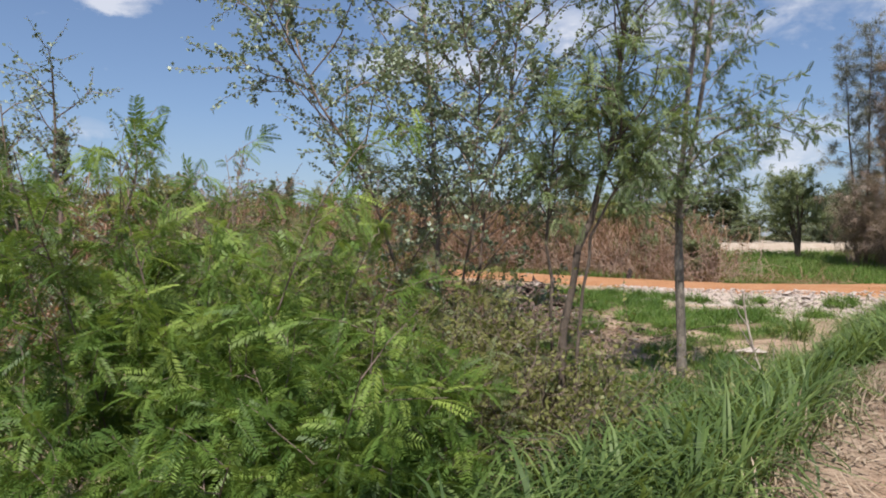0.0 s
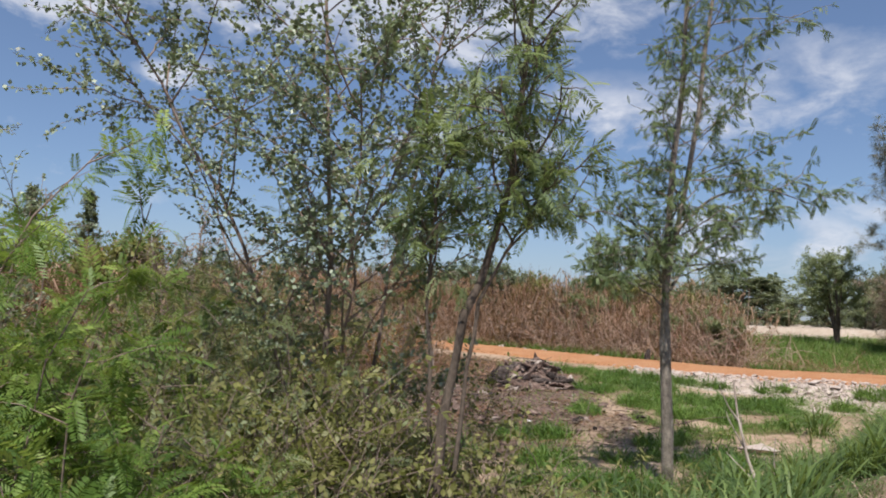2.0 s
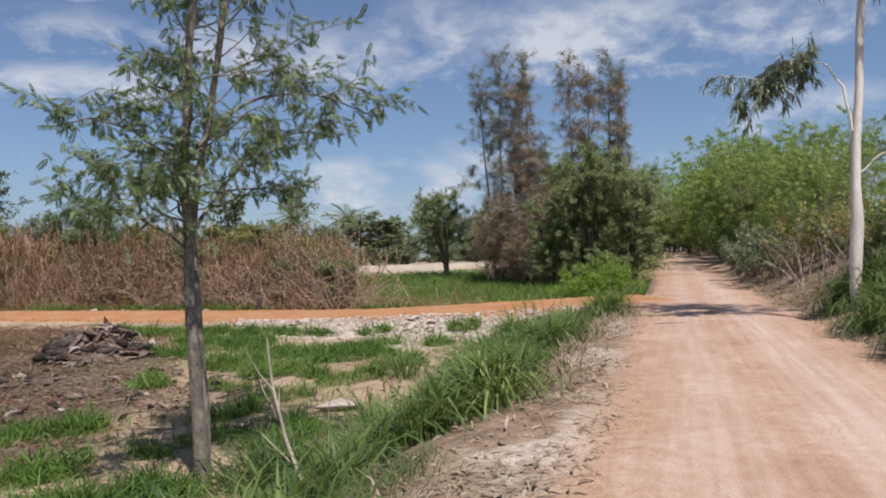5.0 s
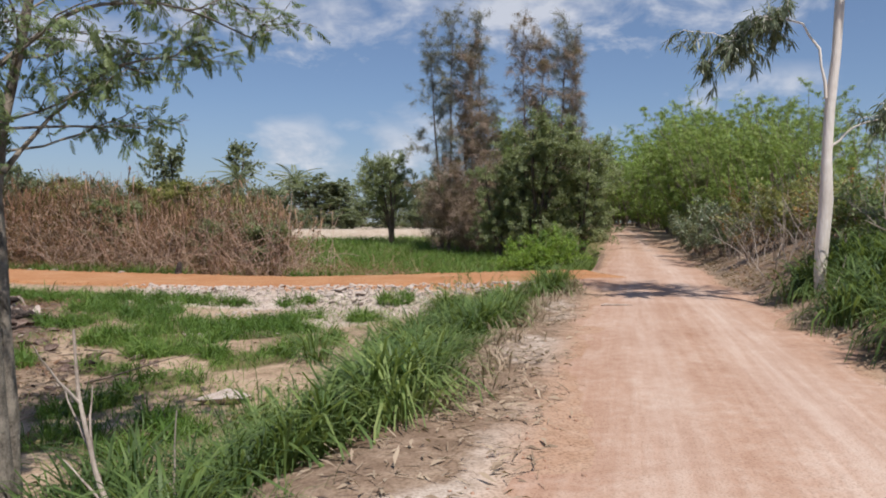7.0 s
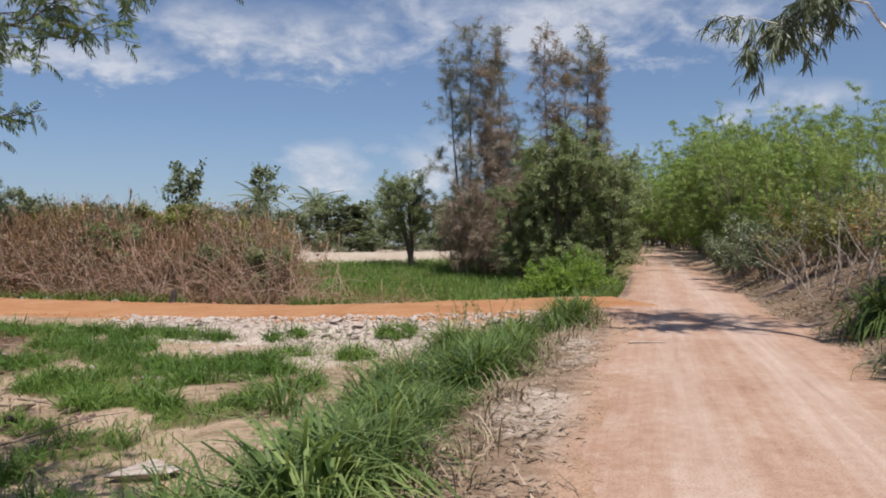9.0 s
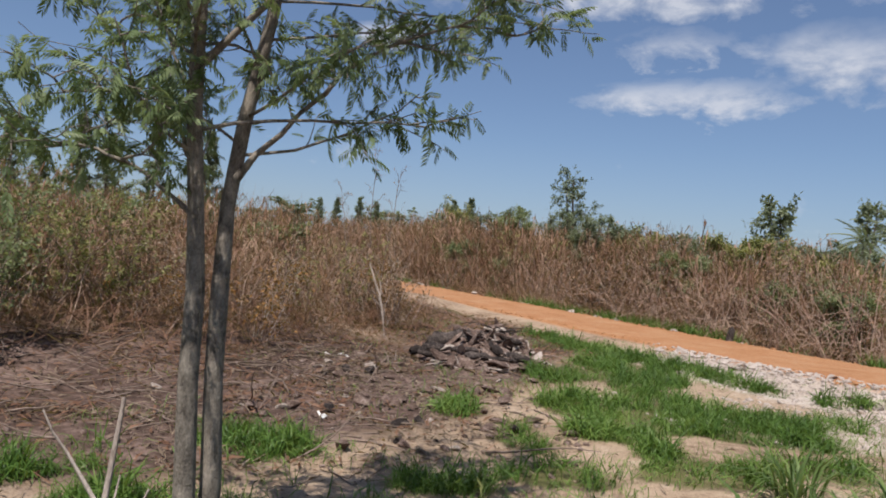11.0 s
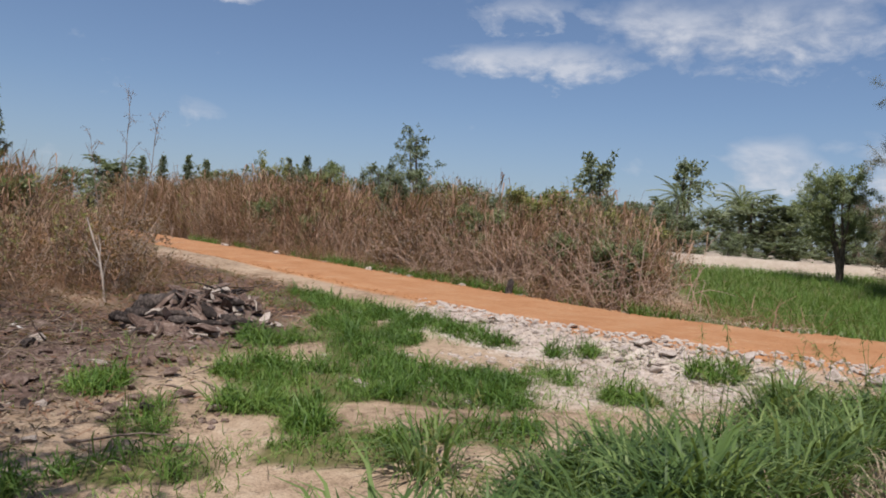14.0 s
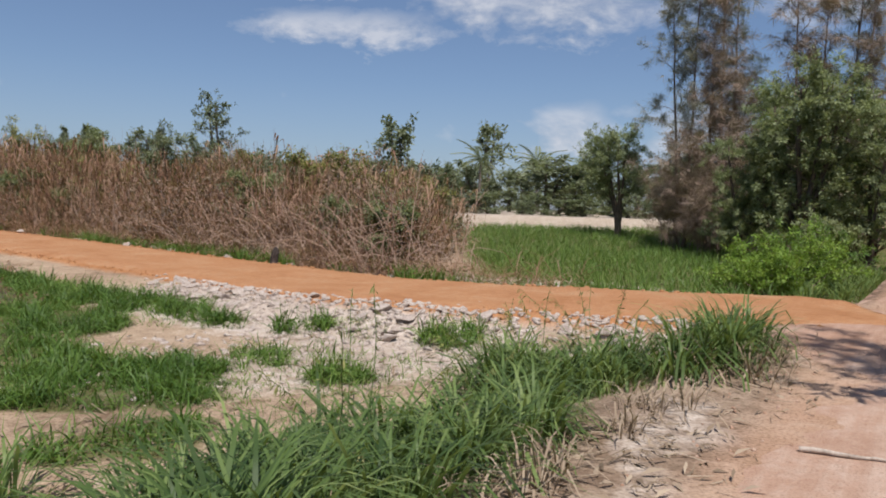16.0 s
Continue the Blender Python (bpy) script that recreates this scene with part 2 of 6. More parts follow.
M_BUSH = leaf_mat("feathery_green_leaves", (0.042, 0.088, 0.016), (0.130, 0.218, 0.042), (0.36, 0.45, 0.105), trans=0.42)
M_ACACIA = leaf_mat("olive_green_leaflets", (0.055, 0.088, 0.04), (0.135, 0.188, 0.085), (0.27, 0.33, 0.165), trans=0.44)
M_DARKLEAF = leaf_mat("deep_green_leaflets", (0.06, 0.095, 0.042), (0.155, 0.215, 0.10), (0.34, 0.40, 0.20), trans=0.48)
M_SILVER = leaf_mat("silvery_green_leaves", (0.07, 0.09, 0.05), (0.20, 0.25, 0.155), (0.42, 0.48, 0.35), 0.45, 0.27, 0.45)
M_SCRUB = leaf_mat("dry_olive_scrub_leaves", (0.105, 0.108, 0.036), (0.23, 0.23, 0.078), (0.43, 0.40, 0.155), trans=0.38)
M_YELLOW = leaf_mat("fresh_yellow_green_leaves", (0.09, 0.16, 0.02), (0.19, 0.31, 0.045), (0.34, 0.45, 0.09), trans=0.42)
M_GRASS = leaf_mat("broad_green_grass", (0.034, 0.068, 0.022), (0.122, 0.188, 0.056), (0.335, 0.40, 0.15), 0.5, 0.38, 0.28)
M_TURF = leaf_mat("bright_green_grass", (0.038, 0.085, 0.014), (0.105, 0.195, 0.036), (0.255, 0.35, 0.09), 0.5, 0.38)
M_DRY = leaf_mat("dry_brown_grass", (0.105, 0.050, 0.034), (0.245, 0.132, 0.090), (0.46, 0.315, 0.23), 0.8, 0.3, 0.15)
M_STRAW = leaf_mat("dead_straw_litter", (0.10, 0.075, 0.055), (0.26, 0.192, 0.138), (0.45, 0.36, 0.27), 0.85, 0.15, 0.12)
M_RUST = leaf_mat("rust_brown_dead_leaves", (0.10, 0.045, 0.018), (0.25, 0.12, 0.045), (0.46, 0.26, 0.10), 0.75, 0.3, 0.15)
M_GUM = leaf_mat("grey_green_gum_leaves", (0.06, 0.075, 0.045), (0.14, 0.17, 0.105), (0.27, 0.30, 0.20), 0.42, 0.3, 0.4)
M_NEEDLE = leaf_mat("dull_needle_foliage", (0.105, 0.10, 0.08), (0.22, 0.21, 0.17), (0.35, 0.33, 0.275), 0.7, 0.3, 0.2)
M_DEADNEEDLE = leaf_mat("withered_brown_foliage", (0.15, 0.10, 0.08), (0.29, 0.208, 0.168), (0.43, 0.335, 0.28), 0.8, 0.3, 0.15)
M_BAMBOO = leaf_mat("light_green_bamboo_leaves", (0.11, 0.165, 0.04), (0.225, 0.325, 0.08), (0.38, 0.48, 0.145), 0.5, 0.45)
M_OLIVE = leaf_mat("dark_olive_foliage", (0.12, 0.15, 0.078), (0.235, 0.27, 0.14), (0.36, 0.40, 0.22), 0.55, 0.45)
# air haze over distant trees is put into this green as a lighter tone
M_FAR = leaf_mat("hazed_green_foliage", (0.09, 0.11, 0.07), (0.16, 0.185, 0.115), (0.25, 0.275, 0.175), 0.6, 0.35)
M_WHITE = material("white_scraps")[0]
M_WHITE.node_tree.nodes["Principled BSDF"].inputs["Base Color"].default_value = (0.62, 0.60, 0.57, 1)


# ---- geometry helpers ----
RS = np.random.RandomState


def vnoise(x, y, seed=0):
    """Smooth value noise, one lattice cell a unit."""
    x, y = np.asarray(x, float), np.asarray(y, float)
    xi, yi = np.floor(x).astype(np.int64), np.floor(y).astype(np.int64)
    fx, fy = x - xi, y - yi
    fx, fy = fx * fx * (3 - 2 * fx), fy * fy * (3 - 2 * fy)
    def h(a, b):
        n = (a * 374761393 + b * 668265263 + seed * 974711) & 0x7FFFFFFF
        n = ((n ^ (n >> 13)) * 1274126177) & 0x7FFFFFFF
        return ((n ^ (n >> 16)) & 0xFFFF) / 65535.0
    return (h(xi, yi) * (1 - fx) + h(xi + 1, yi) * fx) * (1 - fy) + (h(xi, yi + 1) * (1 - fx) + h(xi + 1, yi + 1) * fx) * fy


def fbm(x, y, scale=1.0, octaves=4, seed=0):
    s, a, t = 0.0, 1.0, 0.0
    for o in range(octaves):
        s = s + a * vnoise(x / scale * 2 ** o, y / scale * 2 ** o, seed + o * 17)
        t, a = t + a, a * 0.5
    return s / t


def step(t):
    t = np.clip(t, 0, 1)
    return t * t * (3 - 2 * t)


def mesh_obj(name, V, F, mat, parent=None, tone=None, label="", smooth=False):
    """A mesh object from arrays of vertices and quads."""
    V, F = np.asarray(V, np.float32), np.asarray(F, np.int32)
    me = bpy.data.meshes.new(name)
    me.vertices.add(len(V))
    me.vertices.foreach_set("co", V.ravel())
    me.loops.add(F.size)
    me.loops.foreach_set("vertex_index", F.ravel())
    me.polygons.add(len(F))
    me.polygons.foreach_set("loop_start", np.arange(len(F), dtype=np.int32) * F.shape[1])
    if smooth:
        me.polygons.foreach_set("use_smooth", np.ones(len(F), bool))
    if tone is not None:
        me.attributes.new("tone", "FLOAT", "POINT").data.foreach_set("value", np.asarray(tone, np.float32))
    me.update(calc_edges=True)
    me.validate()
    me.materials.append(mat)
    ob = new(name, me)
    if parent is not None:
        ob.parent = parent
    if label:
        ob["label"] = label
    return ob


def bags():
    return {"V": [], "F": [], "T": [], "n": 0}


def put(bag, V, F, T=None):
    bag["V"].append(V)
    bag["F"].append(np.asarray(F) + bag["n"])
    bag["T"].append(np.full(len(V), 0.5) if T is None else T)
    bag["n"] += len(V)


def finish(bag, name, mat, parent=None, label="", smooth=False):
    return mesh_obj(name, np.concatenate(bag["V"]), np.concatenate(bag["F"]), mat, parent, np.concatenate(bag["T"]), label, smooth)


def unit(a):
    return a / np.maximum(np.linalg.norm(a, axis=-1, keepdims=True), 1e-9)


def frames(axis, up):
    """Rotations whose x axis is axis and whose z axis is near up."""
    x = unit(axis)
    y = unit(np.cross(up, x))
    return np.stack([x, y, np.cross(x, y)], axis=-1)


def scatter(bag, tpl, R, P, S, tone):
    """Copies of a template (V, F) at places P, turned by R, scaled by S, into a bag."""
    tv, tf = tpl
    n, k = len(P), len(tv)
    if not n:
        return
    V = np.einsum("nij,nkj->nki", R, tv[None] * np.asarray(S).reshape(n, 1, -1)) + P[:, None]
    F = tf[None] + (np.arange(n) * k)[:, None, None]
    put(bag, V.reshape(-1, 3), F.reshape(-1, 4), np.repeat(tone, k))


def tube(bag, pts, radii, sides=7, seed=0, rough=0.0):
    pts, radii = np.asarray(pts, float), np.asarray(radii, float)
    n = len(pts)
    d = unit(np.gradient(pts, axis=0))
    ref = np.array([0.31, 0.93, 0.19])
    a = unit(np.cross(d, ref))
    b = np.cross(d, a)
    th = np.arange(sides) / sides * 2 * math.pi
    rr = radii[:, None] * (1 + rough * (RS(seed).rand(n, sides) - 0.5))
    V = pts[:, None] + rr[..., None] * (np.cos(th)[None, :, None] * a[:, None] + np.sin(th)[None, :, None] * b[:, None])
    i, j = np.meshgrid(np.arange(n - 1), np.arange(sides), indexing="ij")
    F = np.stack([i * sides + j, i * sides + (j + 1) % sides, (i + 1) * sides + (j + 1) % sides, (i + 1) * sides + j], -1).reshape(-1, 4)
    put(bag, V.reshape(-1, 3), F, np.full(n * sides, 0.5))


def grow(rs, p, d, length, seg=6, wander=0.15, lift=0.0):
    """A crooked twig from p along d; lift bends it up, or down when negative."""
    p, d = np.array(p, float), unit(np.array(d, float))
    out = [p]
    for _ in range(seg):
        d = unit(d + rs.randn(3) * wander + np.array([0, 0, lift]))
        p = p + d * (length / seg)
        out.append(p)
    return np.array(out)


def along(pts, f):
    """The places at shares f of a polyline, and its direction there."""
    f = np.atleast_1d(f) * (len(pts) - 1)
    i = np.clip(f.astype(int), 0, len(pts) - 2)
    w = (f - i)[:, None]
    return pts[i] * (1 - w) + pts[i + 1] * w, unit(pts[i + 1] - pts[i])


# leaf templates: x along the leaf, z its face
def quad_leaf(l, w, fold=0.12):
    return np.array([[0, 0, 0], [l * 0.45, -w / 2, fold * w], [l, 0, -0.05 * l], [l * 0.45, w / 2, fold * w]]), np.array([[0, 1, 2, 3]])


def join_tpl(items):
    V, F, n = [], [], 0
    for v, f in items:
        V.append(v)
        F.append(f + n)
        n += len(v)
    return np.concatenate(V), np.concatenate(F)


def turn(tpl, m, off=(0, 0, 0)):
    return tpl[0] @ np.array(m.to_3x3()).T + np.array(off), tpl[1]


def pinnate(l=0.2, pairs=8, ll=0.05, lw=0.011, droop=0.25, sweep=55, hang=12):
    """A feather leaf: paired leaflets on a drooping midrib."""
    items = [(np.array([[0, -0.0015, 0], [l, -0.0008, -droop * l], [l, 0.0008, -droop * l], [0, 0.0015, 0]]), np.array([[0, 1, 2, 3]]))]
    for i in range(pairs):
        f = (i + 0.7) / pairs
        s = 1 - 0.45 * abs(f - 0.45) * 1.5
        for side in (-1, 1):
            leaf = quad_leaf(ll * s, lw)
            items.append(turn(leaf, Matrix.Rotation(radians(side * (sweep + 6 * math.sin(i * 2.3))), 3, "Z") @ Matrix.Rotation(radians(hang), 3, "Y"), (l * f, 0, -droop * l * f * f)))
    return join_tpl(items)


def blade(l, w, arch, seg=4, tipw=0.1):
    """A grass blade standing along z that arches over towards x."""
    V, F = [], []
    for i in range(seg + 1):
        f = i / seg
        a = arch * f * f
        ww = w * (0.55 + 0.9 * f * (1.15 - f)) * (1 - f ** 4 * (1 - tipw))
        x, z = l * f * math.sin(a * 0.75) , l * f * math.cos(a * 0.85)
        V += [[x, -ww / 2, z], [x + 0.12 * ww, ww / 2, z]]
        if i:
            k = 2 * i
            F.append([k - 2, k - 1, k + 1, k])
    return np.array(V), np.array(F)


def upright(rs, n, lean=0.15):
    """Rotations about the vertical with a slight lean."""
    a, t, b = rs.rand(n) * 2 * math.pi, rs.randn(n) * lean, rs.randn(n) * lean
    z = unit(np.stack([t, b, np.ones(n)], -1))
    x = np.stack([np.cos(a), np.sin(a), np.zeros(n)], -1)
    x = unit(x - (x * z).sum(-1, keepdims=True) * z)
    return np.stack([x, np.cross(z, x), z], -1)


# ---- the lie of the land ----
RU, RV = np.array([0.6225, 0.7826]), np.array([0.7826, -0.6225])  # along the road, and to its right
SIDE = np.array([(16.8, 22.3, 0.0), (14.1, 22.9, -0.03), (11.7, 24.1, -0.10), (9.6, 25.6, -0.19), (8.0, 27.1, -0.26), (4.4, 30.6, -0.28), (-1.5, 36.0, -0.25), (-10.0, 43.5, -0.2), (-24.0, 55.0, -0.1), (-46.0, 72.0, 0.0)])


def road_uv(x, y):
    return x * RU[0] + y * RU[1], x * RV[0] + y * RV[1]


def side_road(x, y):
    """Distance from the side road's middle (positive: beyond it), its height there and how far along."""
    best, sign, zc, al = np.full(np.shape(x), 1e9), np.ones(np.shape(x)), np.zeros(np.shape(x)), np.zeros(np.shape(x))
    run = 0.0
    for a, b in zip(SIDE[:-1], SIDE[1:]):
        d = b[:2] - a[:2]
        L = np.hypot(*d)
        t = np.clip(((x - a[0]) * d[0] + (y - a[1]) * d[1]) / L ** 2, 0, 1)
        qx, qy = a[0] + t * d[0], a[1] + t * d[1]
        r = np.hypot(x - qx, y - qy)
        s = -np.sign((y - a[1]) * d[0] - (x - a[0]) * d[1])
        near = r < best
        best, sign = np.where(near, r, best), np.where(near, s, sign)
        zc, al = np.where(near, a[2] + t * (b[2] - a[2]), zc), np.where(near, run + t * L, al)
        run += L
    return best, sign, zc, al


def height(x, y, fine=True, bank=True):
    x, y = np.asarray(x, float), np.asarray(y, float)
    u, v = road_uv(x, y)
    z = -0.68 * step((-v - 1.45) / 2.3)
    z = z + step((-v - 2.5) / 1.5) * np.clip((y - 16) * 0.026, -0.05, 0.28)
    z = z + step((-x - 1.5) / 3.0) * step((y - 12) / 5) * 0.35
    best, sign, zc, _ = side_road(x, y)
    beyond = (sign > 0) & (v < -1)
    z = np.where(beyond, np.minimum(z, -0.55) * step((best - 1.0) / 2.0) + z * (1 - step((best - 1.0) / 2.0)), z)
    w = 1 - step((best - 1.9) / 1.7)
    left = step((-v - 0.8) / 1.2)
    z = z * (1 - w * left) + zc * w * left
    # bank on the far side of the road
    z = z + (1.0 * step((v - 2.2) / 2.4) + 0.35 * step((v - 4) / 8)) * step((70 - u) / 20)
    # the road climbs gently in the distance
    z = z + 1.5 * step((u - 45) / 65) * step((v + 13) / 6)
    # sand bank behind the meadow
    sf = y - (59.5 + 0.22 * (x - 14))
    z = z + 0.65 * step((sf + 17) / 17.5) * step((x - 9) / 6) * step((-v - 3) / 4)
    z = z + (0.8 if bank else 0.0) * step((sf - 1.0) / 1.0) * step((x - 9) / 3) * (1 - step((x - 40) / 2)) * (1 - step((sf - 300) / 200))
    z = z + 0.7 * step((y - 80) / 120) * (1 - step((x - 12) / 5))
    if fine:
        onroad = step((v + 1.3) / 0.5) * step((2.2 - v) / 0.5)
        rough = 0.10 * (fbm(x, y, 2.2, 4, 3) - 0.5) + 0.05 * (fbm(x, y, 0.5, 3, 9) - 0.5)
        z = z + rough * (1 - 0.85 * onroad) * (1 - 0.8 * w * left)
    return z


def blob(x, y, cx, cy, rx, ry, rot=0.0, soft=0.5):
    c, s = math.cos(radians(rot)), math.sin(radians(rot))
    dx, dy = x - cx, y - cy
    r = np.hypot((dx * c + dy * s) / rx, (-dx * s + dy * c) / ry)
    return 1 - step((r - (1 - soft)) / (2 * soft))


TURF = [(0.2, 28.8, 1.4, 0.45, -42), (-2.2, 31.0, 1.5, 0.4, -42), (2.7, 26.2, 1.2, 0.45, -40), (4.2, 24.9, 2.3, 0.8, -35), (1.5, 27.6, 1.2, 0.5, -40), (6.83, 22.8, 0.5, 0.3, 13), (8.21, 22.6, 0.4, 0.35, 6), (7.9, 20.8, 0.45, 0.35, 9), (6.95, 19.95, 0.85, 0.6, 16), (4.96, 21.1, 0.5, 1.6, 25), (6.6, 18.9, 1.0, 0.3, 20), (8.96, 19.8, 0.45, 0.3, 3),
        (5.1, 22.7, 0.4, 0.4, 21), (10.2, 21.5, 0.4, 0.3, -5), (5.06, 18.2, 1.1, 1.5, 5), (3.9, 16.9, 0.5, 0.7, 13), (6.9, 19.4, 0.9, 0.6, -4), (3.15, 21.4, 0.4, 0.6, 12), (4.3, 22.9, 1.0, 1.1, 7), (6.9, 22.9, 0.45, 0.4, -3), (1.54, 14.8, 0.6, 0.6, 33),
        (2.73, 17.7, 0.3, 0.4, 19), (2.98, 13.4, 0.8, 0.5, 29), (1.5, 12.6, 0.7, 0.5, 30), (0.2, 12.8, 0.8, 0.6, 49), (3.6, 14.6, 0.6, 0.35, 30), (4.6, 15.6, 0.7, 0.4, 30), (5.9, 16.6, 0.8, 0.5, 40), (4.1, 13.0, 0.9, 0.6, 40), (2.0, 10.9, 1.4, 1.1, 0), (0.4, 10.4, 1.2, 0.9, 0), (7.2, 17.6, 0.7, 0.5, 40)]


def turf(x, y):
    g = np.zeros(np.shape(x))
    for cx, cy, rx, ry, rot in TURF:
        g = np.maximum(g, blob(x, y, cx, cy, rx * 1.1, ry * 1.1, rot, 0.55))
    n = fbm(x, y, 0.9, 4, 201)
    return step((g + (n - 0.5) * 1.7 - 0.5) / 0.2) * step(g / 0.15)


def axis_steps(lo, hi, fine, far_lo, far_hi):
    mid = np.arange(lo, hi + 1e-6, fine)
    def out(start, end):
        pts, s, p = [], fine, start
        while p < end:
            s *= 1.22
            p += s
            pts.append(p)
        return np.array(pts)
    return np.concatenate([-out(-lo, -far_lo)[::-1], mid, out(hi, far_hi)])


gx, gy = axis_steps(-14.0, 24.0, 0.2, -1500, 1500), axis_steps(-3.0, 41.0, 0.2, -700, 2200)
GX, GY = np.meshgrid(gx, gy)
GZ = height(GX, GY, bank=False)
uu, vv = road_uv(GX, GY)
sb, ss, szc, sal = side_road(GX, GY)
leftv = step((-vv - 0.7) / 0.6)
ny, nx = GX.shape
jj, ii = np.meshgrid(np.arange(ny - 1), np.arange(nx - 1), indexing="ij")
GF = np.stack([jj * nx + ii, jj * nx + ii + 1, (jj + 1) * nx + ii + 1, (jj + 1) * nx + ii], -1).reshape(-1, 4)
ground = mesh_obj("ground", np.stack([GX, GY, GZ], -1).reshape(-1, 3), GF, M_GROUND, smooth=True)
tagged(ground, "sandy ground with burnt patches, straw litter and pale marl", "ground", kind="structure")
burnt = np.maximum(blob(GX, GY, -0.9, 18.6, 3.6, 4.6, 20, 0.3), blob(GX, GY, -2.6, 14.8, 4.6, 3.4, 0, 0.3))
burnt = np.maximum(burnt, 0.85 * blob(GX, GY, -1.0, 28.4, 4.2, 1.7, -43, 0.5))
burnt = np.maximum(burnt, 0.9 * blob(GX, GY, 1.6, 21.6, 1.9, 2.2, 0, 0.4))
burnt = np.maximum(burnt, 0.85 * blob(GX, GY, 0.4, 25.2, 3.2, 2.4, -42, 0.5))
pale = leftv * np.maximum(blob(GX, GY, 7.8, 23.6, 4.2, 1.5, -32, 0.45), 0.72 * blob(GX, GY, 9.2, 20.9, 3.0, 1.3, 30, 0.5))
pale = np.maximum(pale, leftv * (ss > 0) * 0.9 * blob(GX, GY, 13.5, 30.5, 3.5, 1.6, -20, 0.5))
pale = np.maximum(pale, 1.1 * step((-vv - 9) / 4) * step((GX - 10) / 3) * step((GY - (60.2 + 0.22 * (GX - 14))) / 0.6) * step((130 - GY) / 30))
roadside = step((vv + 1.25) / 0.8) * step((2.6 - vv) / 0.7) * step((70 - uu) / 10)
shoulder = step((-vv - 0.45) / 0.25) * step((vv + 1.9) / 0.6) * step((uu - 6) / 5) * step((26 - uu) / 3)
pale = np.maximum(pale, shoulder * step((fbm(GX, GY, 1.4, 4, 29) - 0.46) / 0.14) * 0.62)
litter = np.maximum(step((-vv - 0.5) / 0.4) * step((3.6 + vv) / 1.0), step((vv - 1.9) / 0.5) * 0.9) * step((60 - np.abs(uu)) / 20) * (0.55 + 0.5 * fbm(GX, GY, 1.3, 3, 5))
orange = leftv * (1 - step((sb - 1.9) / 0.9)) * (0.75 + 0.5 * fbm(GX, GY, 0.9, 3, 8))
far = np.maximum(step((GY - 44) / 12) * (1 - step((GX - 12) / 4) * step((130 - GY) / 20)), step((-GX - 6) / 4))
far = np.maximum(far, np.maximum(step((vv - 5) / 3), step((-GY - 4) / 6)))
for zn, za in (("burnt", burnt), ("pale", pale), ("litter", litter), ("orange", orange), ("roadside", roadside), ("far", far), ("green", np.maximum(0.75 * turf(GX, GY), (ss > 0) * leftv * step((GX - 11) / 3) * step((sb - 3) / 2) * step((61.2 + 0.22 * (GX - 14) - GY) / 1.5) * 1.0))):
    ground.data.attributes.new(zn, "FLOAT", "POINT").data.foreach_set("value", za.astype(np.float32).ravel())


# the two roads, laid on the ground with ragged edges
def strip(name, us, vs, place, lift, mat, label):
    Ug, Vg = np.meshgrid(us, vs, indexing="ij")
    x, y = place(Ug, Vg)
    h = lift(Ug, Vg, x, y)
    n, k = Ug.shape
    a, b = np.meshgrid(np.arange(n - 1), np.arange(k - 1), indexing="ij")
    F = np.stack([a * k + b, a * k + b + 1, (a + 1) * k + b + 1, (a + 1) * k + b], -1).reshape(-1, 4)
    ob = mesh_obj(name, np.stack([x, y, h], -1).reshape(-1, 3), F, mat, smooth=True)
    return tagged(ob, label, "road", kind="structure"), Ug, Vg


def main_place(u, v):
    bend = -6.5 * step((u - 58) / 50) * step((u - 58) / 50)
    vb = v + bend
    return u * RU[0] + vb * RV[0], u * RU[1] + vb * RV[1]


def main_lift(u, v, x, y):
    edge = np.minimum(v + 0.55 + 1.2 * (fbm(u, v, 1.4, 5, 21) - 0.5) - 0.9 * step((u - 22.5) / 1.2) * step((29 - u) / 1.5) * -1, 1.95 + 0.012 * u - v + 1.5 * (fbm(u, v, 1.6, 5, 31) - 0.5))
    rut = -0.008 * np.exp(-((v - 0.15) / 0.25) ** 2) - 0.009 * np.exp(-((v - 1.35) / 0.25) ** 2)
    return height(x, y) + np.clip(edge * 0.06, -0.05, 0.034) + rut * step((edge) / 0.4) + 0.006 * (fbm(u, v, 0.25, 2, 77) - 0.5)


road, MU, MV = strip("road", np.concatenate([np.arange(-12, 45, 0.16), np.arange(45, 125, 1.0)]), np.arange(-1.8, 3.3, 0.08), main_place, main_lift, M_ROAD, "packed orange dirt road with pale wheel tracks")
trk = np.exp(-((MV - 0.15) / 0.32) ** 2) * 0.6 + np.exp(-((MV - 1.3) / 0.4) ** 2) * 0.95
road.data.attributes.new("track", "FLOAT", "POINT").data.foreach_set("value", trk.astype(np.float32).ravel())
seglen = np.concatenate([[0], np.cumsum(np.hypot(np.diff(SIDE[:, 0]), np.diff(SIDE[:, 1])))])
sd = np.gradient(SIDE[:, :2], axis=0)
sd /= np.linalg.norm(sd, axis=1, keepdims=True)


def side_place(s, w):
    cx, cy = np.interp(s, seglen, SIDE[:, 0]), np.interp(s, seglen, SIDE[:, 1])
    dx, dy = np.interp(s, seglen, sd[:, 0]), np.interp(s, seglen, sd[:, 1])
    n = np.hypot(dx, dy)
    return cx + w * dy / n, cy - w * dx / n


def side_lift(s, w, x, y):
    edge = 1.95 - np.abs(w) + 0.55 * (fbm(s, w, 1.2, 4, 41) - 0.5)
    return height(x, y) + np.clip(edge * 0.13, -0.07, 0.045) + 0.02 * (fbm(s, w, 0.4, 3, 43) - 0.5) * step(edge / 0.3)


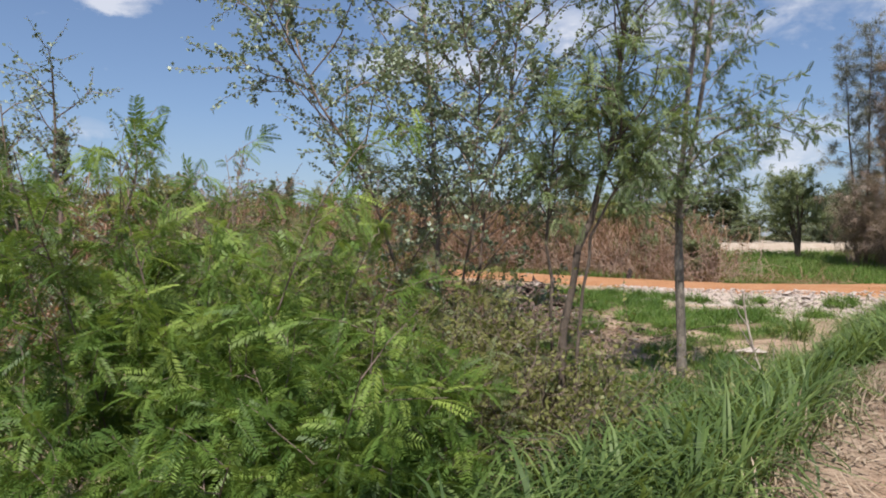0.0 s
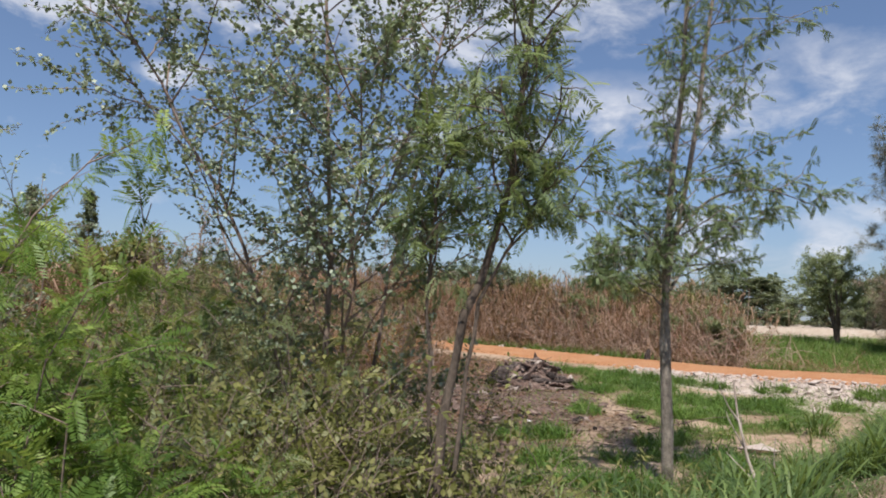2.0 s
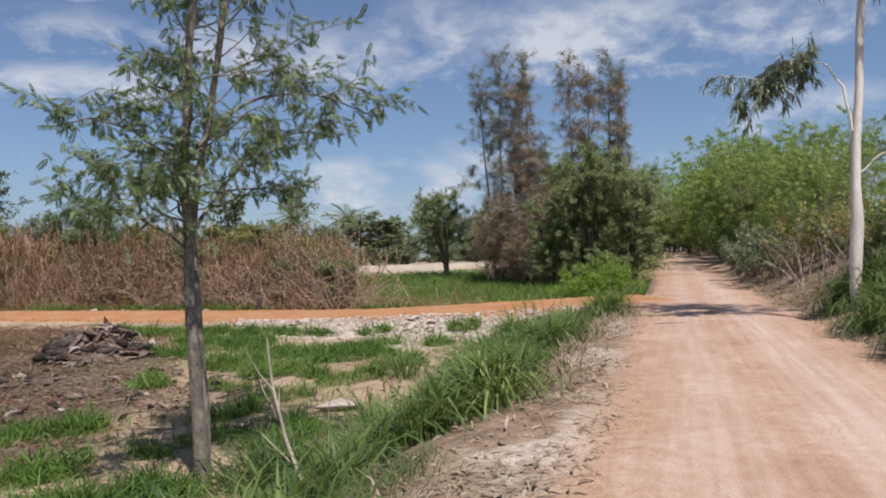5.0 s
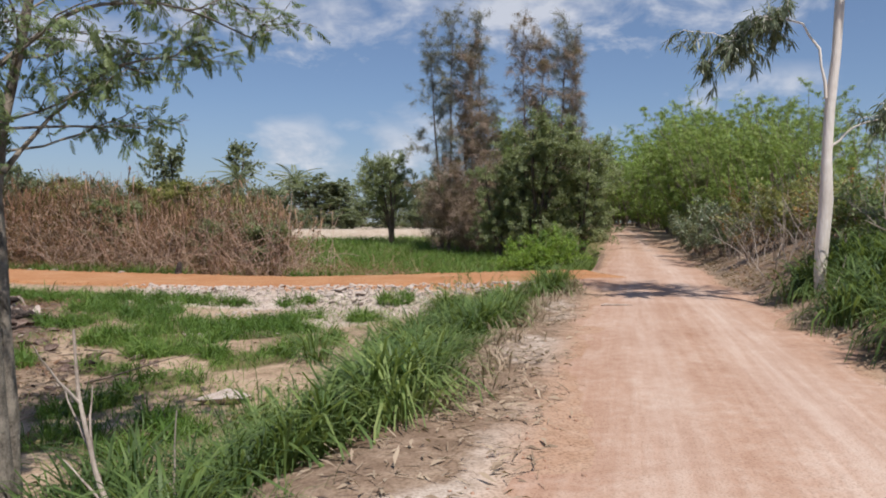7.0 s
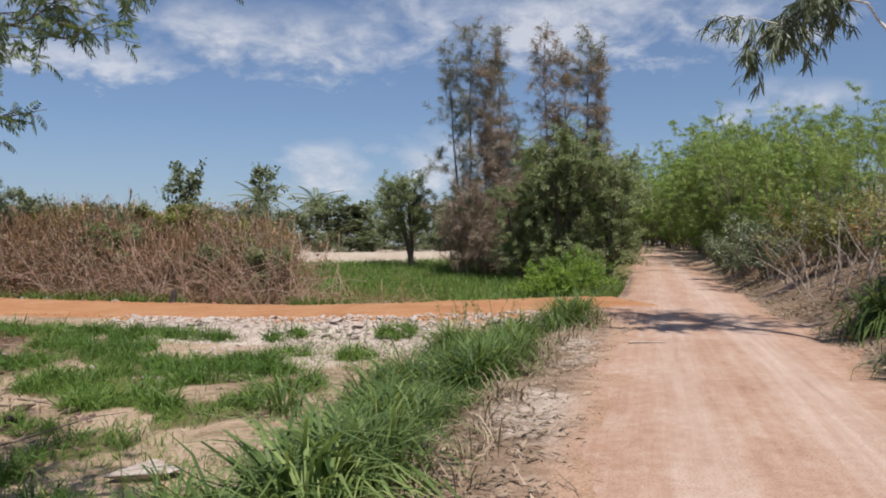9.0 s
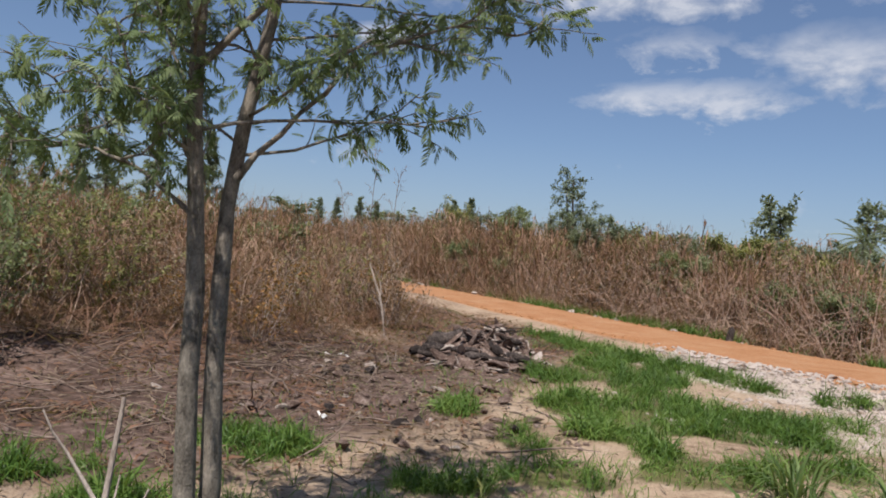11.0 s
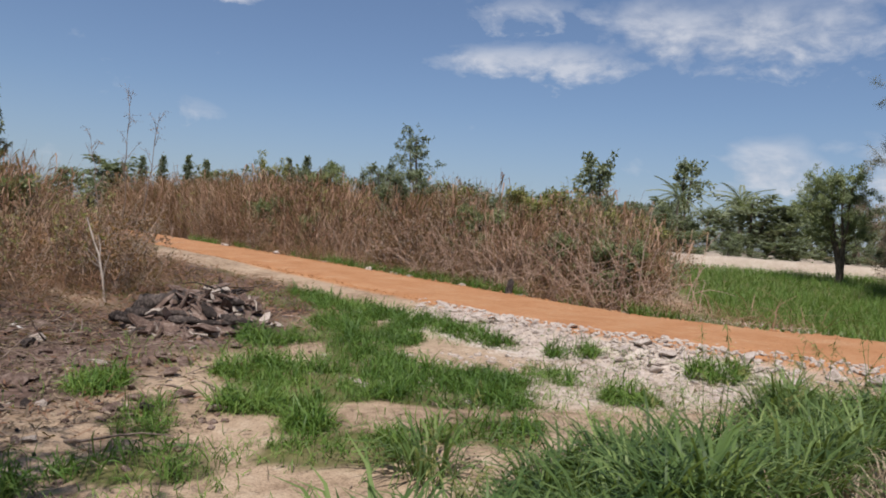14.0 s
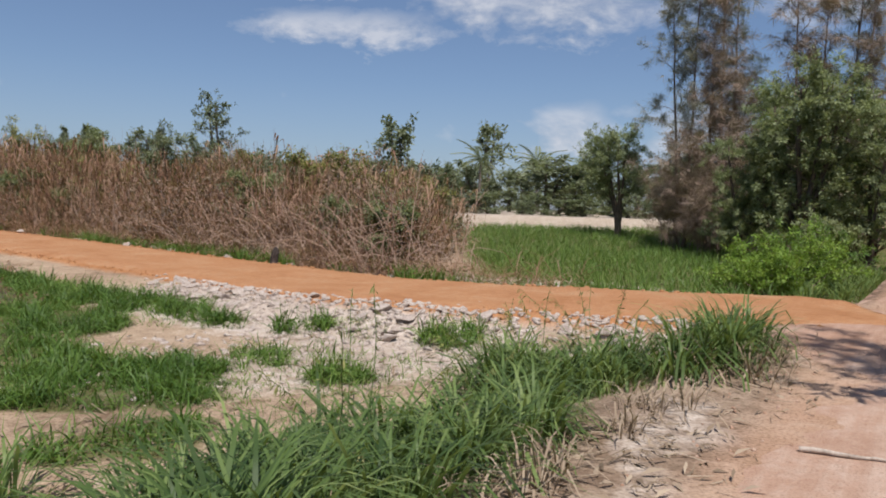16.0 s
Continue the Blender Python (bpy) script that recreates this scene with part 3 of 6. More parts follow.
side, _, _ = strip("side_road", np.arange(-0.5, 60, 0.22), np.arange(-2.7, 2.75, 0.12), side_place, side_lift, M_ORANGE, "raised bright orange laterite side road")
# the flat-topped sand bank
bs_x = np.arange(8, 42, 0.5)
bs_s = np.concatenate([np.arange(0.4, 4.0, 0.2), np.arange(4, 30, 2.0), 30 * 1.25 ** np.arange(0, 10)])
sand_bank, _, _ = strip("sand_bank", bs_x, bs_s[::-1], lambda x, s: (x, s + 59.5 + 0.22 * (x - 14)), lambda p, s, x, y: height(x, y) + 0.03 - 0.5 * (s < 0.5) - 0.5 * (x < 8.2) + 0.10 * (fbm(x, s, 1.5, 3, 19) - 0.5) * step((s - 0.6) / 1.0), M_SAND, "flat-topped bank of pale sand behind the meadow")
sand_bank["category"] = "sand bank"


# ---- plants: one function for each kind ----
def thing(name, label, category, at, group=""):
    ob = new(name)
    ob.location = at
    ob.empty_display_size = 0.2
    return tagged(ob, label, category, group)


def ground_at(x, y):
    return float(height(np.array([x]), np.array([y]))[0])


def leaves_on(bag, rs, twigs, tpl, n, scale, droop=0.5, spread=1.0, tone=(0.0, 1.0), start=0.15, jitter=0.02, along_w=0.7):
    """n leaves on each twig, pointing out from it and hanging by droop."""
    for pts in twigs:
        f = start + (1 - start) * rs.rand(n)
        p, d = along(pts, f)
        p = p + rs.randn(n, 3) * jitter
        side = rs.randn(n, 3) * spread
        ax = unit(d * along_w + side + np.array([0, 0, -droop]))
        up = unit(np.array([0, 0, 1.0]) + rs.randn(n, 3) * 0.45)
        s = scale * (0.65 + 0.6 * rs.rand(n))
        scatter(bag, tpl, frames(ax, up), p, s[:, None], tone[0] + (tone[1] - tone[0]) * rs.rand(n))


def stem_path(rs, pts, n=12, wob=0.02):
    """A smooth stem through control points."""
    pts = np.array(pts, float)
    t = np.linspace(0, len(pts) - 1, n)
    out = np.stack([np.interp(t, np.arange(len(pts)), pts[:, k]) for k in range(3)], -1)
    for _ in range(2):
        out[1:-1] = 0.5 * out[1:-1] + 0.25 * (out[:-2] + out[2:])
    out[1:] += rs.randn(n - 1, 3) * wob * np.array([1, 1, 0.3])
    return out


def tree(name, label, at, stems, radii, seed, bark, leafmat, tpl, branches=14, first=0.3, blen=(0.9, 0.5), bang=0.9, blift=0.05, subs=6, slen=0.45, nleaf=10, lscale=1.0,
         droop=0.5, spread=0.9, wander=0.14, slift=-0.02, tone=(0.0, 1.0), top=True, twig_r=0.006, sides=8, crown="crown", category="tree", group="", leaf_start=0.15, rough=0.12, sub_sides=4, split=True, twig_wood=True, bias=(0, 0)):
    """A tree from explicit stems; branches and twigs are grown, leaves sit on the twigs."""
    rs = RS(seed)
    root = thing(name, label, category, at, group)
    limbs, leaf = bags(), bags()
    firsts = first if isinstance(first, (list, tuple)) else [first] * len(stems)
    blens = blen if isinstance(blen[0], tuple) else [blen] * len(stems)
    counts = branches if isinstance(branches, list) else [branches] * len(stems)
    for stem, (r0, r1), first, blen, nb in zip(stems, radii, firsts, blens, counts):
        path = stem_path(rs, stem)
        rad = np.linspace(r0, r1, len(path)) * (1 + 0.08 * rs.randn(len(path)))
        rad[0] *= 1.25
        tb = bags()
        tube(tb, path, rad, sides, seed, rough)
        finish(tb, "trunk", bark, root, smooth=True)
        twigs = []
        fs = first + (1 - first) * (np.arange(nb) + rs.rand(nb) * 0.8) / nb
        p, d = along(path, np.clip(fs, 0, 0.999))
        az = rs.rand() * 6.28
        for k in range(nb):
            az += 2.4 + rs.randn() * 0.4
            out = np.array([math.cos(az) + bias[0], math.sin(az) + bias[1], 0])
            L = (blen[0] + (blen[1] - blen[0]) * (fs[k] - first) / (1 - first)) * (0.7 + 0.6 * rs.rand()) * np.linalg.norm(out)
            br = grow(rs, p[k], d[k] * (1 - bang) + out * bang + np.array([0, 0, 0.25]), L, 7, wander, blift)
            rb = max(twig_r * 1.6, np.interp(fs[k], [0, 1], [r0, r1]) * 0.27)
            if split:
                limbs = bags()
            tube(limbs, br, np.linspace(rb, twig_r * 0.7, len(br)), 5, k)
            fine = bags() if split else limbs
            q, e = along(br, 0.25 + 0.75 * (np.arange(subs) + rs.rand(subs)) / subs)
            twigs.append(br[3:])
            for j in range(subs):
                sd2 = unit(e[j] * 0.6 + rs.randn(3) * 0.75 * np.array([1, 1, 0.6]))
                tw = grow(rs, q[j], sd2, slen * (0.6 + 0.7 * rs.rand()), 4, wander * 1.3, slift)
                if twig_wood:
                    tube(fine, tw, np.linspace(twig_r * 0.8, twig_r * 0.35, len(tw)), sub_sides, j)
                twigs.append(tw)
            if split:
                limb = finish(limbs, "branch", bark, root, smooth=True)
                if fine["n"]:
                    finish(fine, "twig", bark, limb, smooth=True)["kind"] = "stuff"
        if top:
            twigs.append(path[-3:])
        leaves_on(leaf, rs, twigs, tpl, nleaf, lscale, droop, spread, tone, leaf_start)
    if not split:
        finish(limbs, "branchwork", bark, root, smooth=True)["kind"] = "stuff"
    if leaf["n"]:
        finish(leaf, crown, leafmat, root)
    return root


def shrub(name, label, at, seed, stems, h, wide, bark, leafmat, tpl, nleaf=12, subs=5, lscale=1.0, droop=0.3, tone=(0.0, 1.0), stem_r=0.014, category="shrub", group="", spread=0.9, slen=0.4, lean=0.5, split=True):
    rs = RS(seed)
    root = thing(name, label, category, at, group)
    wood, leaf, twigs = bags(), bags(), []
    for k in range(stems):
        a = rs.rand() * 6.28
        b = np.array([math.cos(a), math.sin(a), 0])
        st = grow(rs, b * rs.rand() * wide * 0.35 - np.array([0, 0, 0.05]), b * lean * (0.3 + rs.rand()) + np.array([0, 0, 1.0]), h * (0.6 + 0.5 * rs.rand()), 8, 0.13, 0.03)
        if split:
            wood = bags()
        tube(wood, st, np.linspace(stem_r * (0.7 + 0.6 * rs.rand()), stem_r * 0.25, len(st)), 5, k)
        fine = bags() if split else wood
        q, e = along(st, 0.2 + 0.8 * (np.arange(subs) + rs.rand(subs)) / subs)
        twigs.append(st[4:])
        for j in range(subs):
            tw = grow(rs, q[j], unit(e[j] * 0.4 + rs.randn(3) * 0.8 * np.array([1, 1, 0.5]) + np.array([0, 0, 0.2])), slen * (0.5 + 0.8 * rs.rand()), 4, 0.16, 0.0)
            tube(fine, tw, np.linspace(stem_r * 0.4, stem_r * 0.15, len(tw)), 3, j)
            twigs.append(tw)
        if split:
            finish(fine, "twig", bark, finish(wood, "stem", bark, root, smooth=True), smooth=True)["kind"] = "stuff"
    if not split:
        finish(wood, "stemwork", bark, root, smooth=True)["kind"] = "stuff"
    leaves_on(leaf, rs, twigs, tpl, nleaf, lscale, droop, spread, tone)
    finish(leaf, "foliage", leafmat, root)
    return root


def patch_points(rs, n, x0, x1, y0, y1, dens):
    """n places in a box, kept by a density from 0 to 1."""
    out = []
    while sum(len(o) for o in out) < n:
        x, y = x0 + (x1 - x0) * rs.rand(n * 2), y0 + (y1 - y0) * rs.rand(n * 2)
        k = rs.rand(n * 2) < dens(x, y)
        out.append(np.stack([x[k], y[k]], -1))
        if len(out) > 60:
            break
    return np.concatenate(out)[:n]


def stuff(bag, name, mat, label, category):
    return tagged(finish(bag, name, mat), label, category, kind="stuff")


def blades(rs, pts, tpls, hs, lean, tone, clump=None, name="", mat=None, label="", category="grass", tonefield=None):
    bag = bags()
    z = height(pts[:, 0], pts[:, 1])
    P = np.stack([pts[:, 0], pts[:, 1], z - 0.02], -1)
    pick = rs.randint(0, len(tpls), len(P))
    R = upright(rs, len(P), lean)
    if clump is not None:
        # blades fan out from the middle of their clump
        off = np.stack([pts[:, 0] - clump[:, 0], pts[:, 1] - clump[:, 1], np.zeros(len(pts))], -1)
        off = off + rs.randn(len(pts), 3) * 0.05 * np.array([1, 1, 0])
        x = unit(off + 1e-6)
        zt = unit(np.array([0, 0, 1.0]) + x * (0.04 + 0.42 * rs.rand(len(pts), 1)))
        x = unit(x - (x * zt).sum(-1, keepdims=True) * zt)
        R = np.stack([x, np.cross(zt, x), zt], -1)
    t = tone[0] + (tone[1] - tone[0]) * rs.rand(len(P))
    if tonefield is not None:
        t = np.clip(t + tonefield(pts[:, 0], pts[:, 1]), 0, 1)
    s = hs[0] + (hs[1] - hs[0]) * rs.rand(len(P)) if not callable(hs) else hs(pts[:, 0], pts[:, 1]) * (0.5 + 0.65 * rs.rand(len(P)))
    for k, tp in enumerate(tpls):
        m = pick == k
        scatter(bag, tp, R[m], P[m], s[m][:, None], t[m])
    return stuff(bag, name, mat, label, category)


T_BIP = pinnate(0.24, 13, 0.074, 0.0125, 0.35, 62, 14)
T_PIN = pinnate(0.15, 6, 0.088, 0.0165, 0.45, 42, 48)
T_FERN = pinnate(0.24, 9, 0.085, 0.020, 0.4, 58, 20)
T_PIN_S = pinnate(0.18, 8, 0.06, 0.0125, 0.35, 55, 15)
T_OVAL = quad_leaf(0.05, 0.03)
T_ROUND = quad_leaf(0.045, 0.036)
T_GUM = (np.array([[0, -0.004, 0], [0.09, -0.012, 0], [0.09, 0.012, 0.002], [0, 0.004, 0], [0.19, -0.003, -0.015], [0.19, 0.003, -0.015]]), np.array([[0, 1, 2, 3], [1, 4, 5, 2]]))
T_SPRAY = join_tpl([turn(quad_leaf(0.16, 0.07), Matrix.Rotation(a, 3, "Z") @ Matrix.Rotation(b, 3, "Y"), (ox, oy, oz)) for a, b, ox, oy, oz in
                    [(0, 0.2, 0.1, 0, 0), (0.9, 0.5, 0.05, 0.03, 0.02), (-0.9, 0.4, 0.05, -0.03, -0.02), (1.9, -0.2, 0, 0.06, 0.03), (-1.9, 0.6, 0, -0.06, 0), (0.4, -0.7, 0.08, 0.02, 0.05)]])
T_SPRAY_FAR = join_tpl([turn(quad_leaf(0.2, 0.1), Matrix.Rotation(a, 3, "Z") @ Matrix.Rotation(b, 3, "Y"), (o, 0, 0)) for a, b, o in [(0, 0.2, 0.06), (1.6, 0.6, 0), (-1.8, -0.5, 0)]])
T_NEEDLE = join_tpl([turn((np.array([[0, -0.006, 0], [0.34, -0.004, -0.05], [0.34, 0.004, -0.05], [0, 0.006, 0]]), np.array([[0, 1, 2, 3]])), Matrix.Rotation(a, 3, "Z") @ Matrix.Rotation(b, 3, "Y"))
                     for a, b in [(0, 0.3), (0.5, -0.1), (-0.5, 0.2), (1.0, 0.5), (-1.0, 0.0)]])
T_BAMB = join_tpl([turn(quad_leaf(0.2, 0.035), Matrix.Rotation(a, 3, "Z") @ Matrix.Rotation(b, 3, "Y"), (o, 0, 0)) for a, b, o in [(0, 0.5, 0.06), (0.8, 0.6, 0.02), (-0.8, 0.4, 0.02), (1.6, 0.8, 0)]])
B_BROAD = [blade(0.56, 0.025, 1.3), blade(0.48, 0.028, 1.9), blade(0.64, 0.024, 0.9), blade(0.5, 0.020, 0.5), blade(0.54, 0.028, 2.4), blade(0.62, 0.021, 0.7)]
B_TURF = [blade(0.24, 0.014, 1.2, 3), blade(0.2, 0.015, 1.9, 3), blade(0.28, 0.012, 0.7, 3)]
B_FINE = [blade(0.5, 0.03, 0.9, 2), blade(0.6, 0.028, 0.5, 2)]


def reed(rs, h):
    """A dry cane with thin drooping dead leaves."""
    bx = 0.04 + 0.22 * rs.rand()
    items = [(np.array([[0, -0.0026, 0], [bx * 0.4, -0.0022, h * 0.55], [bx * 0.4, 0.0022, h * 0.55], [0, 0.0026, 0], [bx, -0.001, h], [bx, 0.001, h]]), np.array([[0, 1, 2, 3], [1, 4, 5, 2]]))]
    for k in range(7):
        f = 0.08 + 0.86 * rs.rand()
        L = (0.3 + 0.7 * rs.rand()) * h * 0.26
        b = blade(L, 0.009 + 0.008 * rs.rand(), 1.6 + 2.0 * rs.rand(), 2)
        items.append(turn(b, Matrix.Rotation(rs.rand() * 6.28, 3, "Z") @ Matrix.Rotation(0.3 + 0.5 * rs.rand(), 3, "Y"), (bx * f * f, 0, h * f)))
    return join_tpl(items)


# ---- grass beside the road ----
rs = RS(11)


def verge_density(x, y):
    u, v = road_uv(x, y)
    inner = np.interp(u, [0, 6, 18, 21, 23], [1.55, 1.6, 1.8, 1.6, 1.15]) + 0.35 * (fbm(u, v, 2.0, 3, 61) - 0.5)
    d = step((-v - inner) / 0.35) * step((np.interp(u, [4, 12, 15, 18, 20, 22, 24], [4.7, 4.5, 4.3, 4.3, 4.8, 4.8, 4.2]) + v) / 1.1) * step((23.6 - u) / 1.0) * step((u + 2) / 3)
    gap = step((fbm(x, y, 1.1, 3, 66) - 0.45) / 0.08)
    return d * gap


cl = patch_points(rs, 560, -2, 16, 0, 24, verge_density)
per = 62
cen = np.repeat(cl, per, axis=0)
pts = cen + rs.randn(len(cen), 2) * 0.13
blades(rs, pts, B_BROAD, lambda x, y: np.clip(0.15 + 2.6 * (fbm(x, y, 0.9, 3, 71) - 0.26), 0.3, 1.5), 0.2, (0.0, 0.75), cen, "verge_grass", M_GRASS, "tall arching broad-bladed green grass along the road verge",
       tonefield=lambda x, y: 0.9 * (fbm(x, y, 0.7, 2, 72) - 0.5))
# tall seeding clumps standing over the rest
big = np.array([(0.0, 3.5), (0.2, 3.9), (0.45, 4.3), (0.7, 4.6), (0.95, 4.9), (0.3, 3.6), (-0.2, 3.2), (0.6, 3.7), (0.9, 4.4), (1.2, 4.9), (1.1, 5.4), (1.4, 5.5), (7.9, 15.9), (8.1, 16.3), (8.3, 15.9), (8.5, 16.6), (8.15, 15.5), (8.8, 16.4), (6.9, 16.3), (9.35, 15.9), (9.0, 15.5), (8.3, 14.7), (10.9, 18.3), (11.3, 18.6), (11.2, 18.2), (11.6, 18.4), (12.4, 18.6), (12.9, 18.9), (12.6, 18.2), (13.2, 19.1), (12.0, 17.9), (12.0, 19.2), (11.5, 18.9), (10.4, 17.4), (9.9, 16.6), (4.2, 9.8), (5.2, 11.4), (6.8, 13.2), (2.0, 5.9), (1.3, 4.6), (0.9, 3.8), (2.5, 7.2), (3.0, 8.1), (1.7, 5.2), (0.4, 3.3), (0.7, 4.1), (1.1, 5.0), (1.5, 5.7), (1.9, 6.5), (0.5, 4.7), (1.6, 4.6), (2.2, 5.4), (2.7, 6.4), (3.3, 7.4), (1.2, 3.9), (0.1, 2.8), (2.3, 8.0), (3.6, 9.2), (4.7, 10.6)])
cen = np.repeat(big, 90, axis=0)
pts = cen + rs.randn(len(cen), 2) * 0.13
blades(rs, pts, B_BROAD, (0.7, 1.4), 0.2, (0.0, 0.72), cen, "tall_grass", M_GRASS, "tall dark green grass clumps with arching blades", tonefield=None)
# bleached blades among the green ones
cl = patch_points(rs, 90, -2, 15, 0, 23, lambda x, y: verge_density(x, y) * step((2.6 + road_uv(x, y)[1]) / 0.6) * np.interp(road_uv(x, y)[0], [13, 17], [1.0, 0.15]))
cen = np.repeat(cl, 16, axis=0)
blades(rs, cen + rs.randn(len(cen), 2) * 0.12, B_BROAD, (0.2, 0.45), 0.3, (0.0, 0.6), cen, "dead_verge_grass", M_STRAW, "bleached dead blades at the foot of the verge grass")
cl = np.array([(12.2, 17.7), (12.7, 18.2), (13.1, 18.7), (13.5, 19.2), (12.5, 17.6), (12.9, 18.2), (12.1, 18.3)])
cen = np.repeat(cl, 46, axis=0)
blades(rs, cen + rs.randn(len(cen), 2) * 0.16, B_BROAD, (0.4, 0.85), 0.3, (0.0, 0.75), cen, "withered_corner_grass", M_STRAW, "half-withered brownish grass at the road corner")
# bright turf of the field
pts = patch_points(rs, 33000, -1, 11, 11, 28, lambda x, y: turf(x, y) * (0.10 + 0.90 * step((fbm(x, y, 0.45, 3, 81) - 0.43) / 0.14)))
blades(rs, pts, B_TURF, lambda x, y: (0.15 + 1.75 * fbm(x, y, 0.55, 3, 83)) * (0.6 + 0.55 * turf(x, y)), 0.4, (0.0, 0.75), None, "field_turf", M_TURF, "low bright green grass growing in patches on sand", tonefield=lambda x, y: 0.8 * (fbm(x, y, 0.8, 3, 85) - 0.5))
pts = patch_points(rs, 6500, -2, 12, 10, 28, lambda x, y: 0.25 * step((fbm(x, y, 1.0, 3, 91) - 0.5) / 0.1) * step((-road_uv(x, y)[1] - 3) / 1) * (side_road(x, y)[0] > 2.6) * (1 - 0.8 * blob(x, y, -1, 18.5, 4, 5, 20)))
blades(rs, pts, B_TURF, (0.5, 1.0), 0.4, (0.3, 1.0), None, "sparse_grass", M_TURF, "thin scattered tufts of pale green grass")


def meadow_density(x, y):
    b, s, _, _ = side_road(x, y)
    u, v = road_uv(x, y)
    return (s > 0) * step((b - 2.6) / 1.5) * step((x - 11.5 - 0.10 * (y - 34)) / 1.5) * step((60.6 + 0.22 * (x - 14) - y) / 1.5) * step((-v - 2.0) / 1.0)


pts = patch_points(rs, 30000, 9, 34, 24, 64, meadow_density)
blades(rs, pts, B_FINE, (0.5, 1.1), 0.35, (0.1, 0.85), None, "meadow_grass", M_TURF, "lush bright green meadow grass behind the side road")
pts = patch_points(rs, 4200, -16, 20, 22, 50, lambda x, y: (side_road(x, y)[1] > 0) * step((side_road(x, y)[0] - 2.3) / 0.3) * step((3.6 - side_road(x, y)[0]) / 0.8) * step((fbm(x, y, 1.5, 3, 95) - 0.42) / 0.15) * (road_uv(x, y)[1] < -3))
blades(rs, pts, B_FINE, (0.5, 1.0), 0.3, (0.1, 0.8), None, "roadside_grass", M_TURF, "fringe of green grass at the far edge of the side road")


# ---- straw and dead grass litter on the shoulders ----
def litter_density(x, y):
    u, v = road_uv(x, y)
    left = step((-v - 0.45) / 0.7) * step((2.6 + v) / 0.8) * step((26 - u) / 2) * np.interp(u, [13, 16.5], [1.0, 0.45])
    right = step((v - 2.1) / 0.4) * step((4.5 - v) / 1.0) * 0.8
    return np.maximum(left, right) * (0.25 + 0.75 * step((fbm(x, y, 0.8, 3, 101) - 0.42) / 0.2))


T_STRAW = [(np.array([[0, -0.005, 0], [0.2, -0.004, 0.02], [0.2, 0.004, 0.02], [0, 0.005, 0]]), np.array([[0, 1, 2, 3]])), (np.array([[0, -0.011, 0], [0.1, -0.014, 0.015], [0.15, 0.004, 0.0], [0.05, 0.012, 0.02]]), np.array([[0, 1, 2, 3]]))]


def lying(rs, pts, name, mat, label, scale=(0.5, 1.3), lift=0.02, tone=(0, 1), tilt=0.25, tpls=T_STRAW):
    bag = bags()
    n = len(pts)
    a = rs.rand(n) * 6.28
    ax = np.stack([np.cos(a), np.sin(a), rs.randn(n) * tilt], -1)
    R = frames(ax, unit(np.array([0, 0, 1.0]) + rs.randn(n, 3) * 0.3))
    P = np.stack([pts[:, 0], pts[:, 1], height(pts[:, 0], pts[:, 1]) + lift * rs.rand(n) + 0.006], -1)
    s, t, pick = scale[0] + (scale[1] - scale[0]) * rs.rand(n), tone[0] + (tone[1] - tone[0]) * rs.rand(n), rs.randint(0, len(tpls), n)
    for k, tp in enumerate(tpls):
        m = pick == k
        scatter(bag, tp, R[m], P[m], s[m][:, None], t[m])
    return stuff(bag, name, mat, label, "litter")


lying(rs, patch_points(rs, 17000, -3, 26, -1, 32, litter_density), "straw_litter", M_STRAW, "dead straw and dry leaves strewn over the shoulder", (0.4, 1.1), 0.02, (0.2, 1.0))
cl = patch_points(rs, 34, 0, 12, 4, 18, lambda x, y: step((-road_uv(x, y)[1] - 1.15) / 0.2) * step((1.9 + road_uv(x, y)[1]) / 0.3))
cen = np.repeat(cl, 22, axis=0)
blades(rs, cen + rs.randn(len(cen), 2) * 0.07, B_TURF, (0.8, 1.5), 0.3, (0.3, 1), cen, "dead_tufts", M_STRAW, "small bleached dead grass tufts on the shoulder")
lying(rs, patch_points(rs, 6500, -1, 12, 10, 26, lambda x, y: step((-road_uv(x, y)[1] - 2.8) / 0.5) * (side_road(x, y)[0] > 2.4) * (0.12 + 0.88 * step((fbm(x, y, 1.0, 4, 105) - 0.47) / 0.12))), "field_litter", M_STRAW, "scattered straw, twigs and dry leaves on sand", (0.4, 1.2), 0.02, (0, 0.8))
lying(rs, patch_points(rs, 4800, -8, 5, 12, 25, lambda x, y: np.maximum(blob(x, y, -1.0, 18.3, 4.0, 4.8, 20), blob(x, y, -3.5, 15.5, 4, 3)) * (0.2 + 0.8 * step((fbm(x, y, 0.9, 3, 111) - 0.45) / 0.15))),
      "burnt_litter", M_STRAW, "half-burnt straw and twigs on scorched soil", (0.4, 1.3), 0.04, (0, 0.45), 0.35)

lying(rs, patch_points(rs, 5000, -7, 4, 12.5, 24, lambda x, y: np.maximum(blob(x, y, -0.9, 18.2, 3.8, 4.4, 20), blob(x, y, -3.2, 15.5, 3.5, 2.6)) * (0.15 + 0.85 * step((fbm(x, y, 1.1, 3, 107) - 0.45) / 0.12))), "burnt_litter", M_DRY, "scorched straw, bark and leaf scraps over burnt soil", (0.5, 1.6), 0.03, (0, 0.55))
lying(rs, patch_points(rs, 3400, -5, 4, 21, 32, lambda x, y: np.maximum(blob(x, y, 0.4, 25.0, 3.2, 2.4, -42), blob(x, y, -1.0, 28.4, 4.2, 1.7, -43)) * (side_road(x, y)[0] > 2.0)), "heap_litter", M_DRY, "brown straw and twigs strewn beside a burnt heap", (0.6, 1.8), 0.05, (0, 0.8), 0.35)
